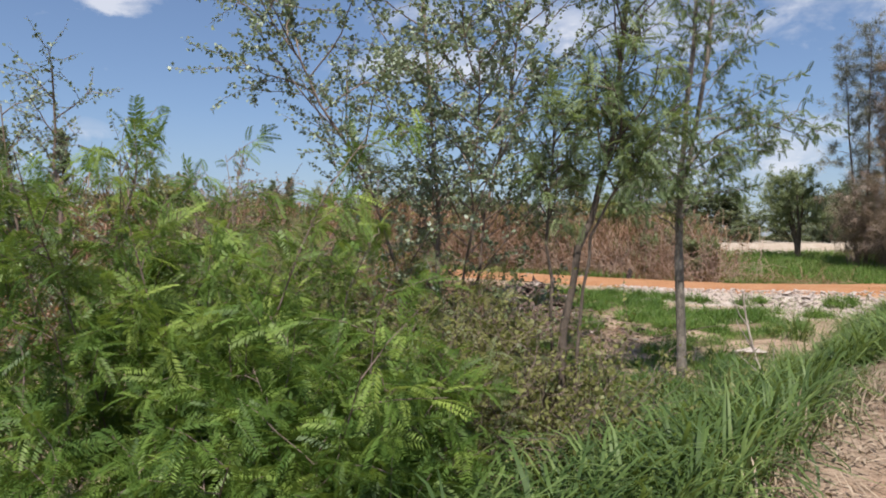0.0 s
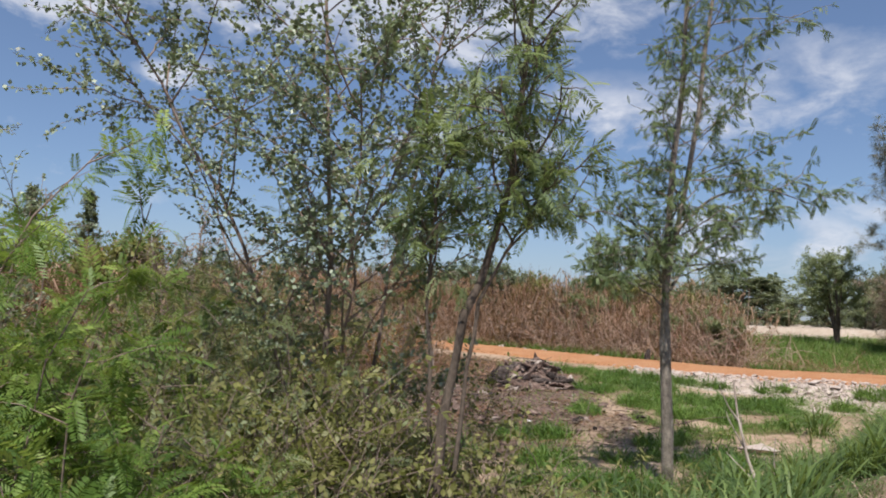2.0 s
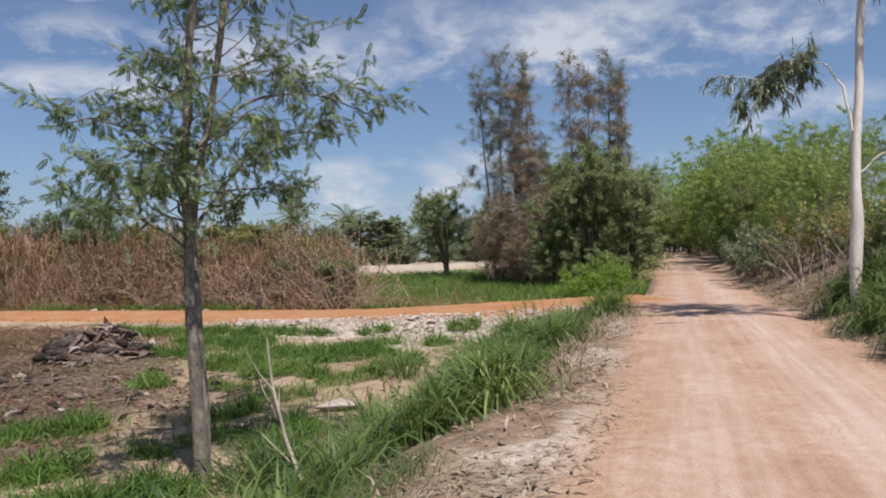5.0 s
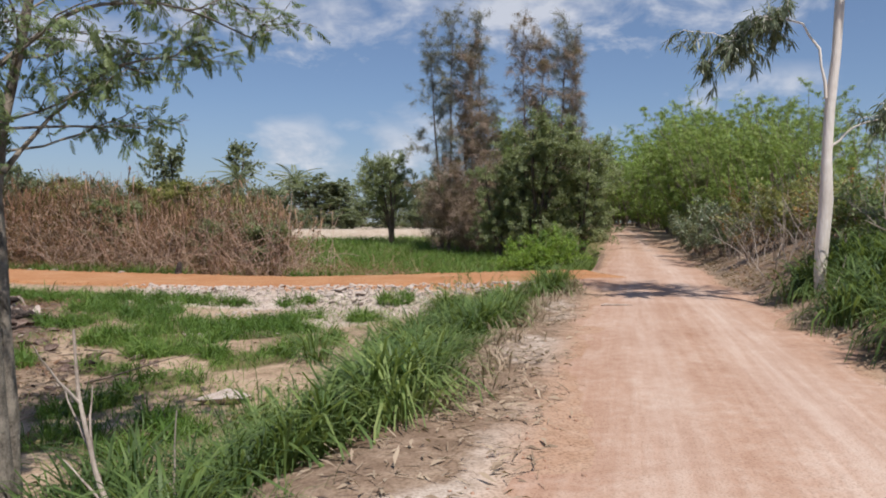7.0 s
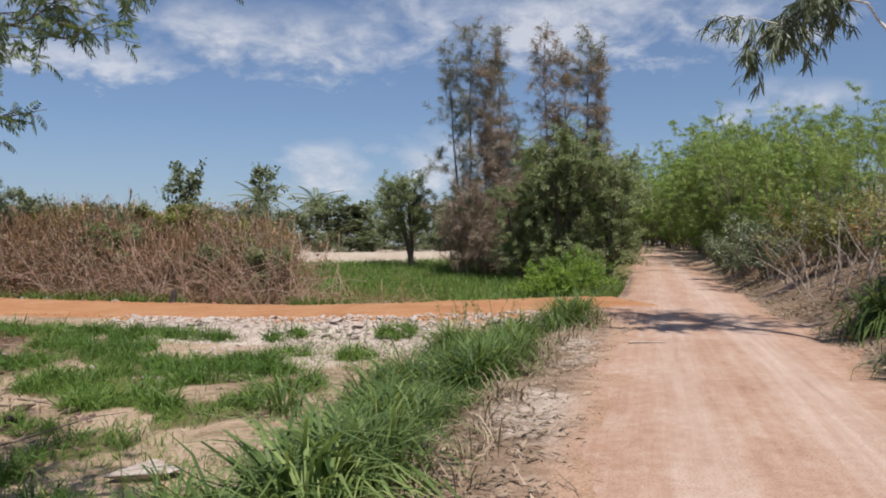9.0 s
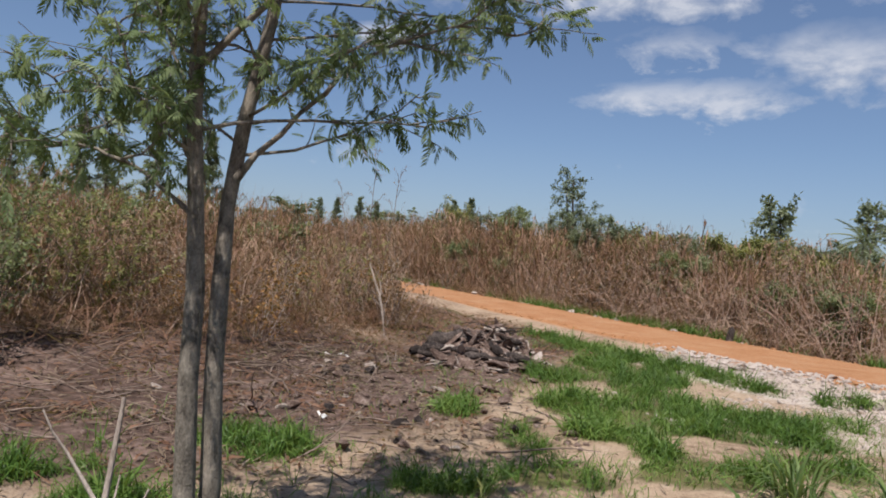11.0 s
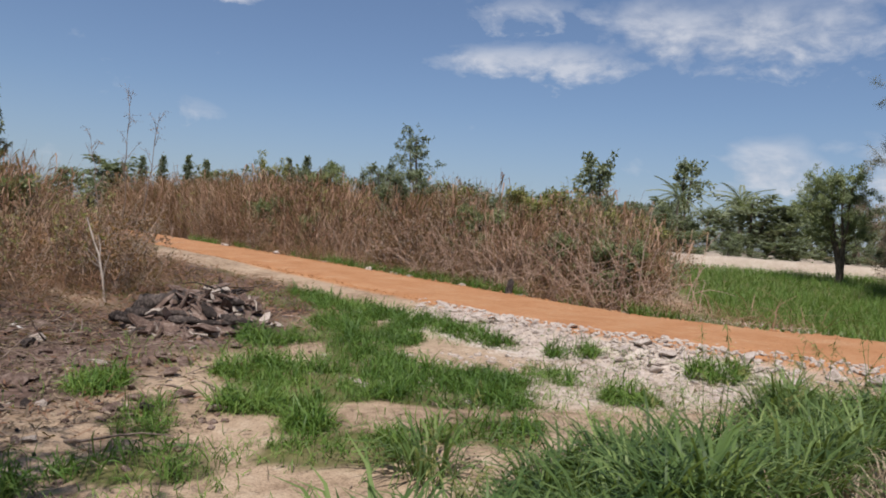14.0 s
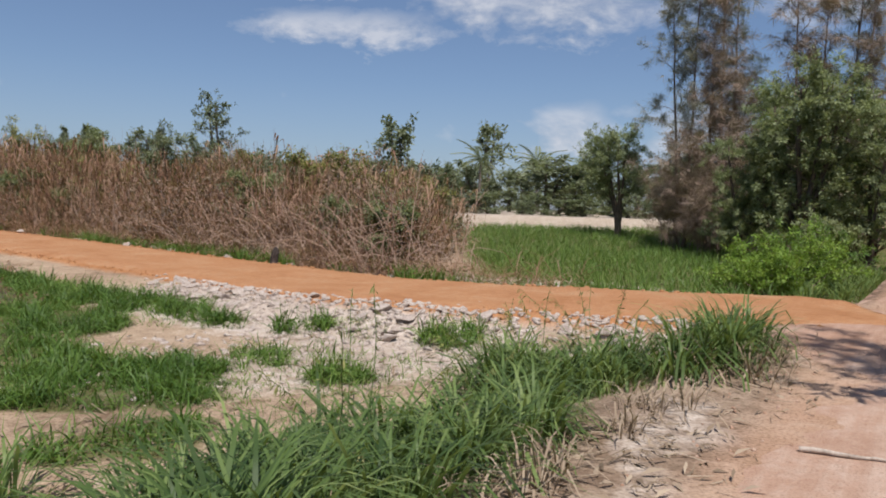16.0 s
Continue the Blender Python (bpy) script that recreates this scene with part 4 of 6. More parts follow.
lying(rs, patch_points(rs, 5200, 8, 36, 4, 34, lambda x, y: step((road_uv(x, y)[1] - 2.3) / 0.4) * step((7 - road_uv(x, y)[1]) / 1.5) * (0.25 + 0.75 * step((fbm(x, y, 1.0, 3, 109) - 0.42) / 0.15))), "bank_litter", M_DRY, "brown leaf litter and straw covering the roadside bank", (0.7, 1.7), 0.03, (0.1, 0.8))
# ---- tall dry grass ----
REEDS = [reed(RS(s), 1.0) for s in range(14)]


def dry_far(x, y):
    b, s, _, _ = side_road(x, y)
    edge = 3.2 + 0.8 * fbm(x, y, 2.0, 2, 121)
    return (s > 0) * step((b - edge) / 0.5) * (0.35 + 0.65 * step((11 - b) / 4)) * step((12.0 + 0.2 * (y - 38) + 3.0 * (fbm(x, y, 2.5, 2, 125) - 0.5) + 0.5 - x) / 1.6) * step((20 - b) / 3) * (0.3 + 0.7 * step((fbm(x, y, 1.6, 3, 123) - 0.36) / 0.12))


def dry_near(x, y):
    b, s, _, _ = side_road(x, y)
    fx = np.interp(y, [8, 13, 16, 18, 21, 24, 27, 31, 36], [-7.5, -6.2, -4.6, -3.4, -2.6, -1.4, -2.2, -5.0, -10])
    return ((s < 0) | (b > 99)) * step((fx - x + 0.5 * (fbm(x, y, 1.5, 2, 131) - 0.5)) / 0.5) * step((b - 2.9) / 0.5) * (0.4 + 0.6 * step((x + 12) / 4)) * step((y - 9) / 3)


rs = RS(23)
cl = patch_points(rs, 1900, -30, 15, 25, 70, dry_far)
cen = np.repeat(cl, 8, axis=0)
blades(rs, cen + rs.randn(len(cen), 2) * 0.22, REEDS, lambda x, y: (np.interp(x, [-10, 0, 6, 13], [4.3, 4.1, 3.5, 2.7]) + 3.0 * (fbm(x, y, 1.6, 4, 141) - 0.5)) * (0.42 + 0.58 * step((side_road(x, y)[0] - 3.0) / 3.2)), 0.22, (0, 1.0), None, "dry_cane_grass", M_DRY, "wall of tall dry brown cane grass beyond the side road", tonefield=lambda x, y: 1.3 * (fbm(x, y, 3.0, 4, 143) - 0.5) + 0.5 * (fbm(x, y, 0.7, 2, 144) - 0.5))
cl = patch_points(rs, 1500, -20, 0, 8, 34, dry_near)
cen = np.repeat(cl, 8, axis=0)
blades(rs, cen + rs.randn(len(cen), 2) * 0.2, REEDS, lambda x, y: (2.0 + 0.12 * np.clip(-x - 2, 0, 9) + 1.5 * (fbm(x, y, 2.2, 3, 151) - 0.5)) * (0.32 + 0.34 * dry_near(x + 1.4, y) + 0.34 * dry_near(x + 3.2, y)), 0.3, (0, 1.0), None, "dry_brown_grass", M_DRY, "dense thicket of dry brown grass behind the burnt ground", tonefield=lambda x, y: 1.3 * (fbm(x, y, 2.4, 4, 153) - 0.5) + 0.5 * (fbm(x, y, 0.7, 2, 154) - 0.5))
# dead creepers and brittle shrubs that tangle the front of the dry grass
ds = [shrub("dead_shrub", "brittle brown dead shrub tangled in dry grass", (x, y, ground_at(x, y)), 260 + k, 13, 1.7, 1.3, M_DEADWOOD, m, T_OVAL, 9, 6, 1.5, 0.5, (0, 1), 0.008, "shrub", "dead shrubs", 1.0, 0.55, 0.6, False) for k, (x, y, m) in enumerate([(8.9, 33.0, M_DRY), (-2.6, 20.4, M_RUST), (-1.9, 24.6, M_DRY)])]
rs = RS(27)
sp1 = patch_points(rs, 26, -18, 14, 26, 56, lambda x, y: dry_far(x, y) * step((6.5 - side_road(x, y)[0]) / 1.0))
sp2 = patch_points(rs, 34, -12, 0, 11, 30, lambda x, y: dry_near(x, y) * (1 - dry_near(x + 2.0, y)))
for k, (x, y) in enumerate(list(sp1) + list(sp2)):
    s = 0.7 + 0.5 * rs.rand() + (0.45 if k < 26 else -0.15)
    copy_thing(ds[k % 3 if k >= 26 else (0, 2)[k % 2]], pose(x, y, ground_at(x, y), 0, 0, k * 71) @ Matrix.Scale(s, 4))
# tall withered weeds with pale leafy heads standing in the dry grass
tw = [shrub("withered_weed", "tall withered weed with curled pale tan leaves", (x, y, ground_at(x, y)), 280 + k, 6, 3.9, 0.9, M_BARK_BROWN, m, T_OVAL, 12, 7, 1.9, 0.6, (0.45, 1.0), 0.013, "weed", "withered weeds", 1.0, 0.5, 0.16, False) for k, (x, y, m) in enumerate([(7.4, 33.9, M_DRY), (2.6, 39.4, M_STRAW), (-2.0, 45.0, M_SCRUB)])]
for k, (x, y) in enumerate(patch_points(RS(28), 44, -20, 12.5, 28, 58, lambda x, y: dry_far(x, y) * step((10 - side_road(x, y)[0]) / 2) * step((side_road(x, y)[0] - 4.2) / 0.5))):
    copy_thing(tw[(0, 1, 0, 2, 1)[k % 5]], pose(x, y, ground_at(x, y), 0, 0, k * 83) @ Matrix.Scale(0.75 + 0.35 * (k * 37 % 11) / 11, 4))
for k, (x, y) in enumerate(patch_points(RS(30), 22, -12, -1.5, 14, 30, lambda x, y: dry_near(x, y) * (1 - dry_near(x + 3.0, y)))):
    copy_thing(tw[k % 3], pose(x, y, ground_at(x, y), 0, 0, k * 59) @ Matrix.Scale(0.5 + 0.2 * (k * 37 % 11) / 11, 4))
# fallen straw along the edges of the dry grass
T_FALLEN = [(np.array([[0, -0.005, 0], [0.3, -0.005, 0.10], [0.3, 0.005, 0.10], [0, 0.005, 0], [0.65, -0.003, 0.04], [0.65, 0.003, 0.04]]), np.array([[0, 1, 2, 3], [1, 4, 5, 2]]))]
lying(rs, patch_points(rs, 5200, -12, 1, 11, 30, lambda x, y: np.maximum(dry_near(x, y) * (1 - dry_near(x + 2.2, y)), 0.6 * dry_near(x - 1.3, y) * (1 - dry_near(x, y)))), "fallen_straw", M_DRY, "tangle of fallen brown straw at the edge of the dry grass", (0.6, 1.7), 0.3, (0, 0.7), 0.35, T_FALLEN)
lying(rs, patch_points(rs, 4200, -14, 15, 25, 50, lambda x, y: (side_road(x, y)[1] > 0) * step((side_road(x, y)[0] - 2.5) / 0.5) * step((5.5 - side_road(x, y)[0]) / 1.5) * step((14.5 + 0.1 * (y - 34) - x) / 1.0) * (road_uv(x, y)[1] < -4)), "fallen_canes", M_DRY, "fallen brown canes at the foot of the dry grass wall", (0.7, 2.0), 0.45, (0, 1), 0.4, T_FALLEN)
# broken canes leaning out at the near end of the wall
bag = bags()
cl = patch_points(rs, 270, 2, 14, 30, 43, lambda x, y: (side_road(x, y)[1] > 0) * step((side_road(x, y)[0] - 2.7) / 0.3) * step((5.2 - side_road(x, y)[0]) / 0.8) * step((13.6 - x) / 0.5))
for k, (x, y) in enumerate(cl):
    a = rs.rand() * 6.28
    st = grow(rs, (x, y, ground_at(x, y)), (math.cos(a) * 0.8, math.sin(a) * 0.8 - 0.3, 1.5 + 1.6 * rs.rand()), 1.3 + 1.7 * rs.rand(), 7, 0.10, -0.20)
    tube(bag, st, np.linspace(0.013, 0.006, len(st)), 4, k)
stuff(bag, "broken_canes", M_CANE, "bleached broken canes leaning out of the dry grass", "canes")

# pale standing and bowed canes through the face of the wall
bag = bags()
for k, (x, y) in enumerate(patch_points(rs, 420, -22, 13, 27, 60, lambda x, y: dry_far(x, y) * step((6.2 - side_road(x, y)[0]) / 1.5))):
    a = rs.rand() * 6.28
    lean = 0.15 + 0.5 * rs.rand() ** 2
    st = grow(rs, (x, y, ground_at(x, y)), (math.cos(a) * lean, math.sin(a) * lean, 1), 1.2 + 2.4 * rs.rand(), 7, 0.07, -0.02 - 0.12 * rs.rand() ** 2)
    tube(bag, st, np.linspace(0.016, 0.006, len(st)) * (0.7 + 0.7 * rs.rand()), 4, k)
for k, (x, y) in enumerate(patch_points(rs, 150, -12, -1, 12, 30, lambda x, y: dry_near(x, y) * (1 - dry_near(x + 1.8, y)))):
    a = rs.rand() * 6.28
    st = grow(rs, (x, y, ground_at(x, y)), (math.cos(a) * 0.5, math.sin(a) * 0.5, 1), 0.9 + 1.5 * rs.rand(), 6, 0.1, -0.08)
    tube(bag, st, np.linspace(0.011, 0.004, len(st)), 4, k)
stuff(bag, "pale_canes", M_CANE, "pale bowed canes standing among brown dry grass", "canes")

# ---- trees and bushes close to the road ----
zt = ground_at(3.13, 11.5)
TWIN = [[(0.07, 0.05, zt - 0.1), (0.03, 0.02, 0.55), (0.0, -0.02, 1.22), (-0.02, -0.08, 2.06), (-0.01, -0.15, 2.9), (0.1, -0.25, 4.2), (0.2, -0.3, 5.8), (0.25, -0.3, 7.2)],
        [(0.10, 0.18, zt - 0.1), (0.06, 0.15, 0.55), (0.06, 0.17, 1.3), (0.1, 0.19, 2.0), (0.2, 0.2, 2.95), (0.42, 0.15, 4.2), (0.6, 0.1, 5.4), (0.7, 0.1, 6.6)],
        [(0.08, 0.18, 1.85), (0.3, 0.3, 2.2), (0.52, 0.42, 2.5), (0.85, 0.55, 2.8), (1.25, 0.68, 2.95), (1.6, 0.78, 2.9)],
        [(0.0, -0.1, 2.5), (0.4, 0.0, 3.0), (0.9, 0.15, 3.25), (1.5, 0.3, 3.3), (2.0, 0.4, 3.1)],
        [(-0.02, -0.06, 1.9), (-0.25, -0.16, 2.22), (-0.5, -0.26, 2.32), (-0.85, -0.38, 2.25)],
        [(-0.01, -0.04, 1.6), (-0.4, -0.2, 1.9), (-0.7, -0.3, 1.98), (-0.95, -0.35, 1.93)],
        [(-0.02, -0.1, 2.4), (-0.4, 0.1, 2.75), (-0.85, 0.2, 2.95), (-1.2, 0.3, 2.85)]]
tree("twin_stemmed_tree", "slender twin-stemmed tree with drooping olive feathery leaves", (3.13, 11.5, zt), [[(x, y, z - zt) for x, y, z in st] for st in TWIN],
     [(0.074, 0.020), (0.066, 0.018), (0.020, 0.006), (0.020, 0.006), (0.016, 0.005), (0.016, 0.005), (0.016, 0.005)], 31, M_BARK_GREY, M_ACACIA, T_PIN, [27, 26, 6, 6, 4, 6, 4], [0.38, 0.40, 0.35, 0.35, 0.3, 0.3, 0.3], [(1.1, 1.0), (1.1, 1.0), (0.45, 0.35), (0.45, 0.35), (0.35, 0.3), (0.45, 0.4), (0.4, 0.3)], 0.85, 0.03, 6, 0.42, 7, 0.80, 0.3, 0.85, 0.14, -0.03, bias=(0.34, 0.12), leaf_start=0.2)
zt = ground_at(0.95, 5.7)
tree("leaning_tree", "leaning dark-stemmed tree with a green feathery crown", (0.83, 5.76, zt), [[(x - 0.85, y - 5.5, z - zt) for x, y, z in [(0.72, 5.5, zt - 0.1), (0.78, 5.5, 0.86), (0.83, 5.5, 1.28), (0.93, 5.51, 1.6), (1.09, 5.53, 2.0), (1.18, 5.54, 2.5), (1.25, 5.5, 3.3), (1.35, 5.45, 4.3)]], [(x - 0.85, y - 5.5, z - zt) for x, y, z in [(0.86, 5.44, zt - 0.1), (0.87, 5.46, 0.9), (0.95, 5.48, 1.5), (1.12, 5.5, 1.85), (1.35, 5.5, 2.3)]], [(x - 0.85, y - 5.5, z - zt) for x, y, z in [(0.68, 5.6, zt - 0.1), (0.68, 5.6, 0.9), (0.66, 5.58, 1.8), (0.70, 5.55, 2.5)]]],
     [(0.034, 0.012), (0.018, 0.006), (0.018, 0.006)], 37, M_BARK_DARK, M_DARKLEAF, T_FERN, [22, 8, 9], [0.56, 0.72, 0.55], [(0.55, 0.75), (0.35, 0.3), (0.38, 0.3)], 0.66, 0.10, 5, 0.32, 5, 0.60, 0.3, 0.8, 0.15, 0.0, bias=(0.2, 0.0))
zt = ground_at(-0.25, 7.0)
tree("silvery_tree", "sparse many-stemmed tree with small silvery green leaves", (-0.25, 7.0, zt), [[(-0.05, 0, -0.1), (-0.15, -0.1, 1.2), (-0.5, -0.3, 2.4), (-1.1, -0.5, 3.6), (-1.6, -0.7, 4.4)], [(0.05, 0, -0.1), (0.0, 0.0, 1.3), (-0.1, 0.1, 2.8), (-0.2, 0.1, 4.8), (-0.25, 0.1, 5.8)], [(0.12, 0.05, -0.1), (0.2, 0.1, 1.3), (0.5, 0.2, 2.7), (0.75, 0.2, 4.4), (0.9, 0.25, 5.3)], [(0, 0.1, -0.1), (0.15, -0.3, 1.2), (0.3, -0.6, 2.5), (0.35, -0.9, 3.8)]],
     [(0.024, 0.006), (0.030, 0.008), (0.024, 0.006), (0.02, 0.006)], 41, M_BARK_BROWN, M_SILVER, T_ROUND, 18, 0.38, (1.4, 0.8), 0.7, 0.04, 8, 0.55, 46, 0.92, 0.2, 1.2, 0.12, 0.0, twig_r=0.005)
for k, (x, y, h, n) in enumerate([(-1.6, 4.4, 2.9, 12), (-0.8, 4.2, 1.95, 11), (-2.4, 4.7, 2.9, 12), (-1.25, 3.6, 1.75, 9), (-2.9, 3.9, 2.5, 10), (-0.4, 3.5, 1.35, 8), (-2.0, 5.3, 2.9, 11), (-2.1, 3.6, 1.7, 8), (-3.4, 4.8, 2.3, 10), (-1.0, 4.8, 1.8, 9), (-0.45, 3.9, 1.2, 8), (-1.7, 3.1, 1.35, 8)]):
    shrub("feathery_bush", "lush bright green bush of feathery leaves beside the road", (x, y, ground_at(x, y)), 50 + k, n, h, 0.9, M_BARK_BROWN, M_BUSH, T_BIP, 18, 8, 0.66, 0.3, (0.0, 0.72) if k else (0.4, 1.0), 0.011, "bush", "feathery bushes", 0.8, 0.42, 0.32)
for k, (x, y, h, n) in enumerate([(-0.4, 4.7, 1.6, 8), (-0.2, 5.6, 1.6, 7), (-0.9, 5.9, 2.2, 9), (0.1, 5.5, 1.6, 8), (-1.9, 6.8, 2.5, 10), (-0.3, 6.6, 2.1, 8), (0.35, 6.5, 1.5, 7), (-0.6, 7.6, 2.6, 10), (-3.0, 7.4, 2.5, 10), (-0.6, 5.8, 1.7, 8), (-4.2, 7.6, 2.4, 9), (-1.2, 8.6, 2.6, 10), (0.3, 8.0, 1.7, 8), (-2.6, 9.4, 2.6, 10), (-3.6, 6.2, 2.1, 8), (0.9, 6.9, 1.3, 7), (-0.35, 5.0, 1.5, 9), (0.25, 5.45, 1.5, 9), (0.4, 6.0, 1.4, 9), (-0.35, 5.3, 1.7, 10), (-0.1, 5.1, 1.4, 9), (-0.2, 5.9, 1.9, 10), (0.2, 6.2, 1.8, 10), (-0.6, 6.1, 2.0, 10), (0.55, 6.2, 1.6, 9), (-0.9, 6.7, 2.1, 10)]):
    shrub("scrub_bush", ("tangled half-dry olive scrub with thin twigs", "green leafy scrub tangled with dry twigs", "yellowing scrub with small oval leaves")[k % 3], (x, y, ground_at(x, y)), 80 + k, n, h, 1.0, M_BARK_BROWN, (M_SCRUB, M_OLIVE, M_SCRUB)[k % 3], (T_OVAL, T_OVAL, T_OVAL, T_PIN_S)[k % 4], (24, 23, 22, 9)[k % 4], 10, (0.95, 1.0, 0.9, 0.85)[k % 4], 0.35, (0, 0.68), 0.009, "bush", "scrub bushes", 1.0, 0.5, 0.45)
for k, (x, y, h) in enumerate([(-0.3, 4.7, 1.5), (-0.3, 5.1, 1.9), (0.3, 5.5, 1.6), (-0.7, 6.3, 2.2), (0.0, 6.0, 1.8), (-1.5, 6.2, 2.2), (0.7, 6.1, 1.4), (-0.1, 4.9, 1.5), (-0.6, 5.5, 1.8), (-1.0, 5.3, 1.9), (0.3, 5.9, 1.5), (-0.2, 6.9, 2.0), (-1.6, 7.4, 2.3), (-2.3, 6.6, 2.2)]):
    shrub("dry_twig_bush", "bare brown twigs with a few withered leaves", (x, y, ground_at(x, y)), 130 + k, 12, h, 0.9, M_BARK_BROWN, M_SCRUB, T_OVAL, 7, 10, 0.85, 0.4, (0.0, 0.7), 0.008, "bush", "dry twig bushes", 1.0, 0.5, 0.5)
tree("thin_leaved_tree", "small straggling tree with sparse greyish leaves", (-4.9, 8.6, ground_at(-4.9, 8.6)), [[(0, 0, -0.1), (0.1, 0, 1.5), (-0.1, 0.1, 2.9), (-0.1, 0, 4.3)], [(0.1, 0, -0.1), (0.5, 0, 1.6), (0.9, 0.1, 3.2)], [(0, 0, -0.1), (-0.4, 0, 1.6), (-0.8, 0.1, 3.9)]], [(0.045, 0.01), (0.03, 0.008), (0.03, 0.008)], 61, M_BARK_BROWN, M_SILVER, T_OVAL, 12, 0.35, (0.8, 0.45), 0.7, 0.05, 6, 0.45, 16, 1.1, 0.3, 1.0)
for k, (x, y, h, m) in enumerate([(-2.7, 13.2, 1.9, M_SCRUB), (-3.6, 14.2, 2.5, M_OLIVE), (-4.8, 13.4, 2.7, M_SCRUB), (-4.3, 15.6, 2.6, M_OLIVE), (-5.8, 15.2, 2.9, M_OLIVE), (-5.4, 17.4, 2.7, M_SCRUB), (-6.6, 17.0, 3.0, M_OLIVE), (-3.1, 12.2, 1.6, M_OLIVE), (-4.6, 18.6, 2.3, M_SCRUB)]):
    shrub("olive_scrub", ("dull olive scrub growing through dry grass", "yellow-olive scrub with thin upright stems")[k % 2], (x, y, ground_at(x, y)), 150 + k, 14, h, 1.2, M_BARK_BROWN, m, T_OVAL, 20, 9, 1.3, 0.3, (0, 0.85), 0.010, "bush", "olive scrub", 1.0, 0.5, 0.28, False)
tree("withered_tree", "small grey-brown withered tree behind dry scrub", (-5.0, 14.4, ground_at(-5.0, 14.4)), [[(0, 0, -0.1), (0.1, 0, 1.5), (0.3, 0.1, 3.4)], [(0.1, 0, -0.1), (-0.4, 0.2, 1.6), (-0.8, 0.3, 3.1)], [(0, 0.1, -0.1), (0.5, 0.5, 1.5), (0.9, 0.9, 3.0)]], [(0.03, 0.008)] * 3, 66, M_BARK_BROWN, M_DEADNEEDLE, T_OVAL, 12, 0.4, (0.6, 0.4), 0.5, 0.1, 6, 0.4, 12, 1.1, 0.3, 1.0)
tree("bare_sapling", "tall bare sapling with a few withered leaves", (-4.9, 29.6, ground_at(-4.9, 29.6)), [[(0, 0, -0.1), (0.05, 0, 1.6), (0.0, 0, 3.2), (0.1, 0, 4.9)], [(0.3, 0.1, -0.1), (0.7, 0.1, 2.0), (0.9, 0.1, 4.3)], [(-0.4, 0, 0), (-0.9, 0, 1.8), (-1.2, 0, 3.6)]], [(0.022, 0.005)] * 3, 62, M_BARK_BROWN, M_RUST, T_OVAL, 8, 0.45, (0.6, 0.35), 0.5, 0.12, 3, 0.3, 2, 1.0, 0.4, 1.0)

# ---- gum tree on the bank ----
ex, ey = 14.7, 13.5
zg = ground_at(ex, ey)
tree("gum_tree", "tall pale smooth-barked gum tree with hanging grey-green leaves", (ex, ey, zg), [[(0, 0, -0.3), (-0.03, 0.02, 1.0), (0.0, 0.0, 2.4), (0.10, -0.1, 4.4), (0.3, -0.2, 7.0), (0.45, -0.2, 9.8)], [(x, y, z - zg) for x, y, z in [(-0.01, 0.01, 3.5), (-0.04, 0.06, 4.0), (-0.08, 0.11, 4.5), (-0.3, 0.38, 4.92), (-0.62, 0.74, 4.9), (-0.95, 1.08, 4.75), (-1.15, 1.32, 4.45)]], [(0.02, 0.0, 2.3), (0.3, -0.2, 2.7), (0.7, -0.5, 2.85), (1.2, -0.9, 2.8)]],
     [(0.108, 0.05), (0.024, 0.008), (0.02, 0.007)], 63, M_BARK_PALE, M_GUM, T_GUM, [40, 12, 10], [0.72, 0.5, 0.65], [(2.1, 1.6), (0.45, 0.6), (0.4, 0.4)], 0.6, -0.10, 5, 0.5, 28, 1.1, 1.1, 0.7, 0.3, -0.24, sides=12, rough=0.04)

# ---- trees of the middle distance ----
def wispy(name, label, x, y, h, seed, mat, dead=0.5, dens=1.0):
    rs2 = RS(seed)
    lean = rs2.randn(2) * 0.03 * h
    return tree(name, label, (x, y, ground_at(x, y)), [[(0, 0, -0.2), (lean[0] * 0.3, lean[1] * 0.3, h * 0.35), (lean[0] * 0.7, lean[1] * 0.7, h * 0.7), (lean[0], lean[1], h)]], [(0.10, 0.015)], seed, M_BARK_BROWN, mat, T_NEEDLE,
                int(19 * dens), 0.14, (2.3, 1.0), 0.46, 0.12, 7, 0.9, 11, 1.2, 0.3, 0.8, 0.22, 0.06, sides=6, leaf_start=0.45, group="wispy trees", sub_sides=3, twig_r=0.012, split=False)


for k, (x, y, h, d) in enumerate([(24.8, 50.0, 14.2, 0), (24.6, 48.6, 15.0, 0), (26.0, 48.0, 13.0, 1), (27.1, 48.8, 14.8, 0), (25.2, 47.3, 9.5, 1), (26.4, 46.9, 8.0, 1)]):
    wispy("wispy_tree", ("tall thin half-dead tree with grey wispy foliage", "thin dead tree with withered brown foliage")[d], x, y, h, 200 + k, (M_NEEDLE, M_DEADNEEDLE)[d])
for k, (x, y, h, d) in enumerate([(28.4, 45.4, 13.8, 1), (29.2, 44.9, 12.8, 1), (30.2, 44.6, 14.0, 0), (30.9, 43.9, 12.6, 1)]):
    wispy("wispy_tree", "tall half-dead tree with brown-grey wispy foliage", x, y, h, 220 + k, (M_NEEDLE, M_DEADNEEDLE)[d])


def dead_thicket(x, y, h, seed):
    return shrub("dead_thicket", "dense withered brown thicket at the foot of thin trees", (x, y, ground_at(x, y)), seed, 22, h, 2.4, M_BARK_BROWN, M_DEADNEEDLE, T_NEEDLE, 8, 8, 1.3, 0.2, (0, 1), 0.02, "bush", "dead thickets", 0.9, 0.9, 0.16, False)


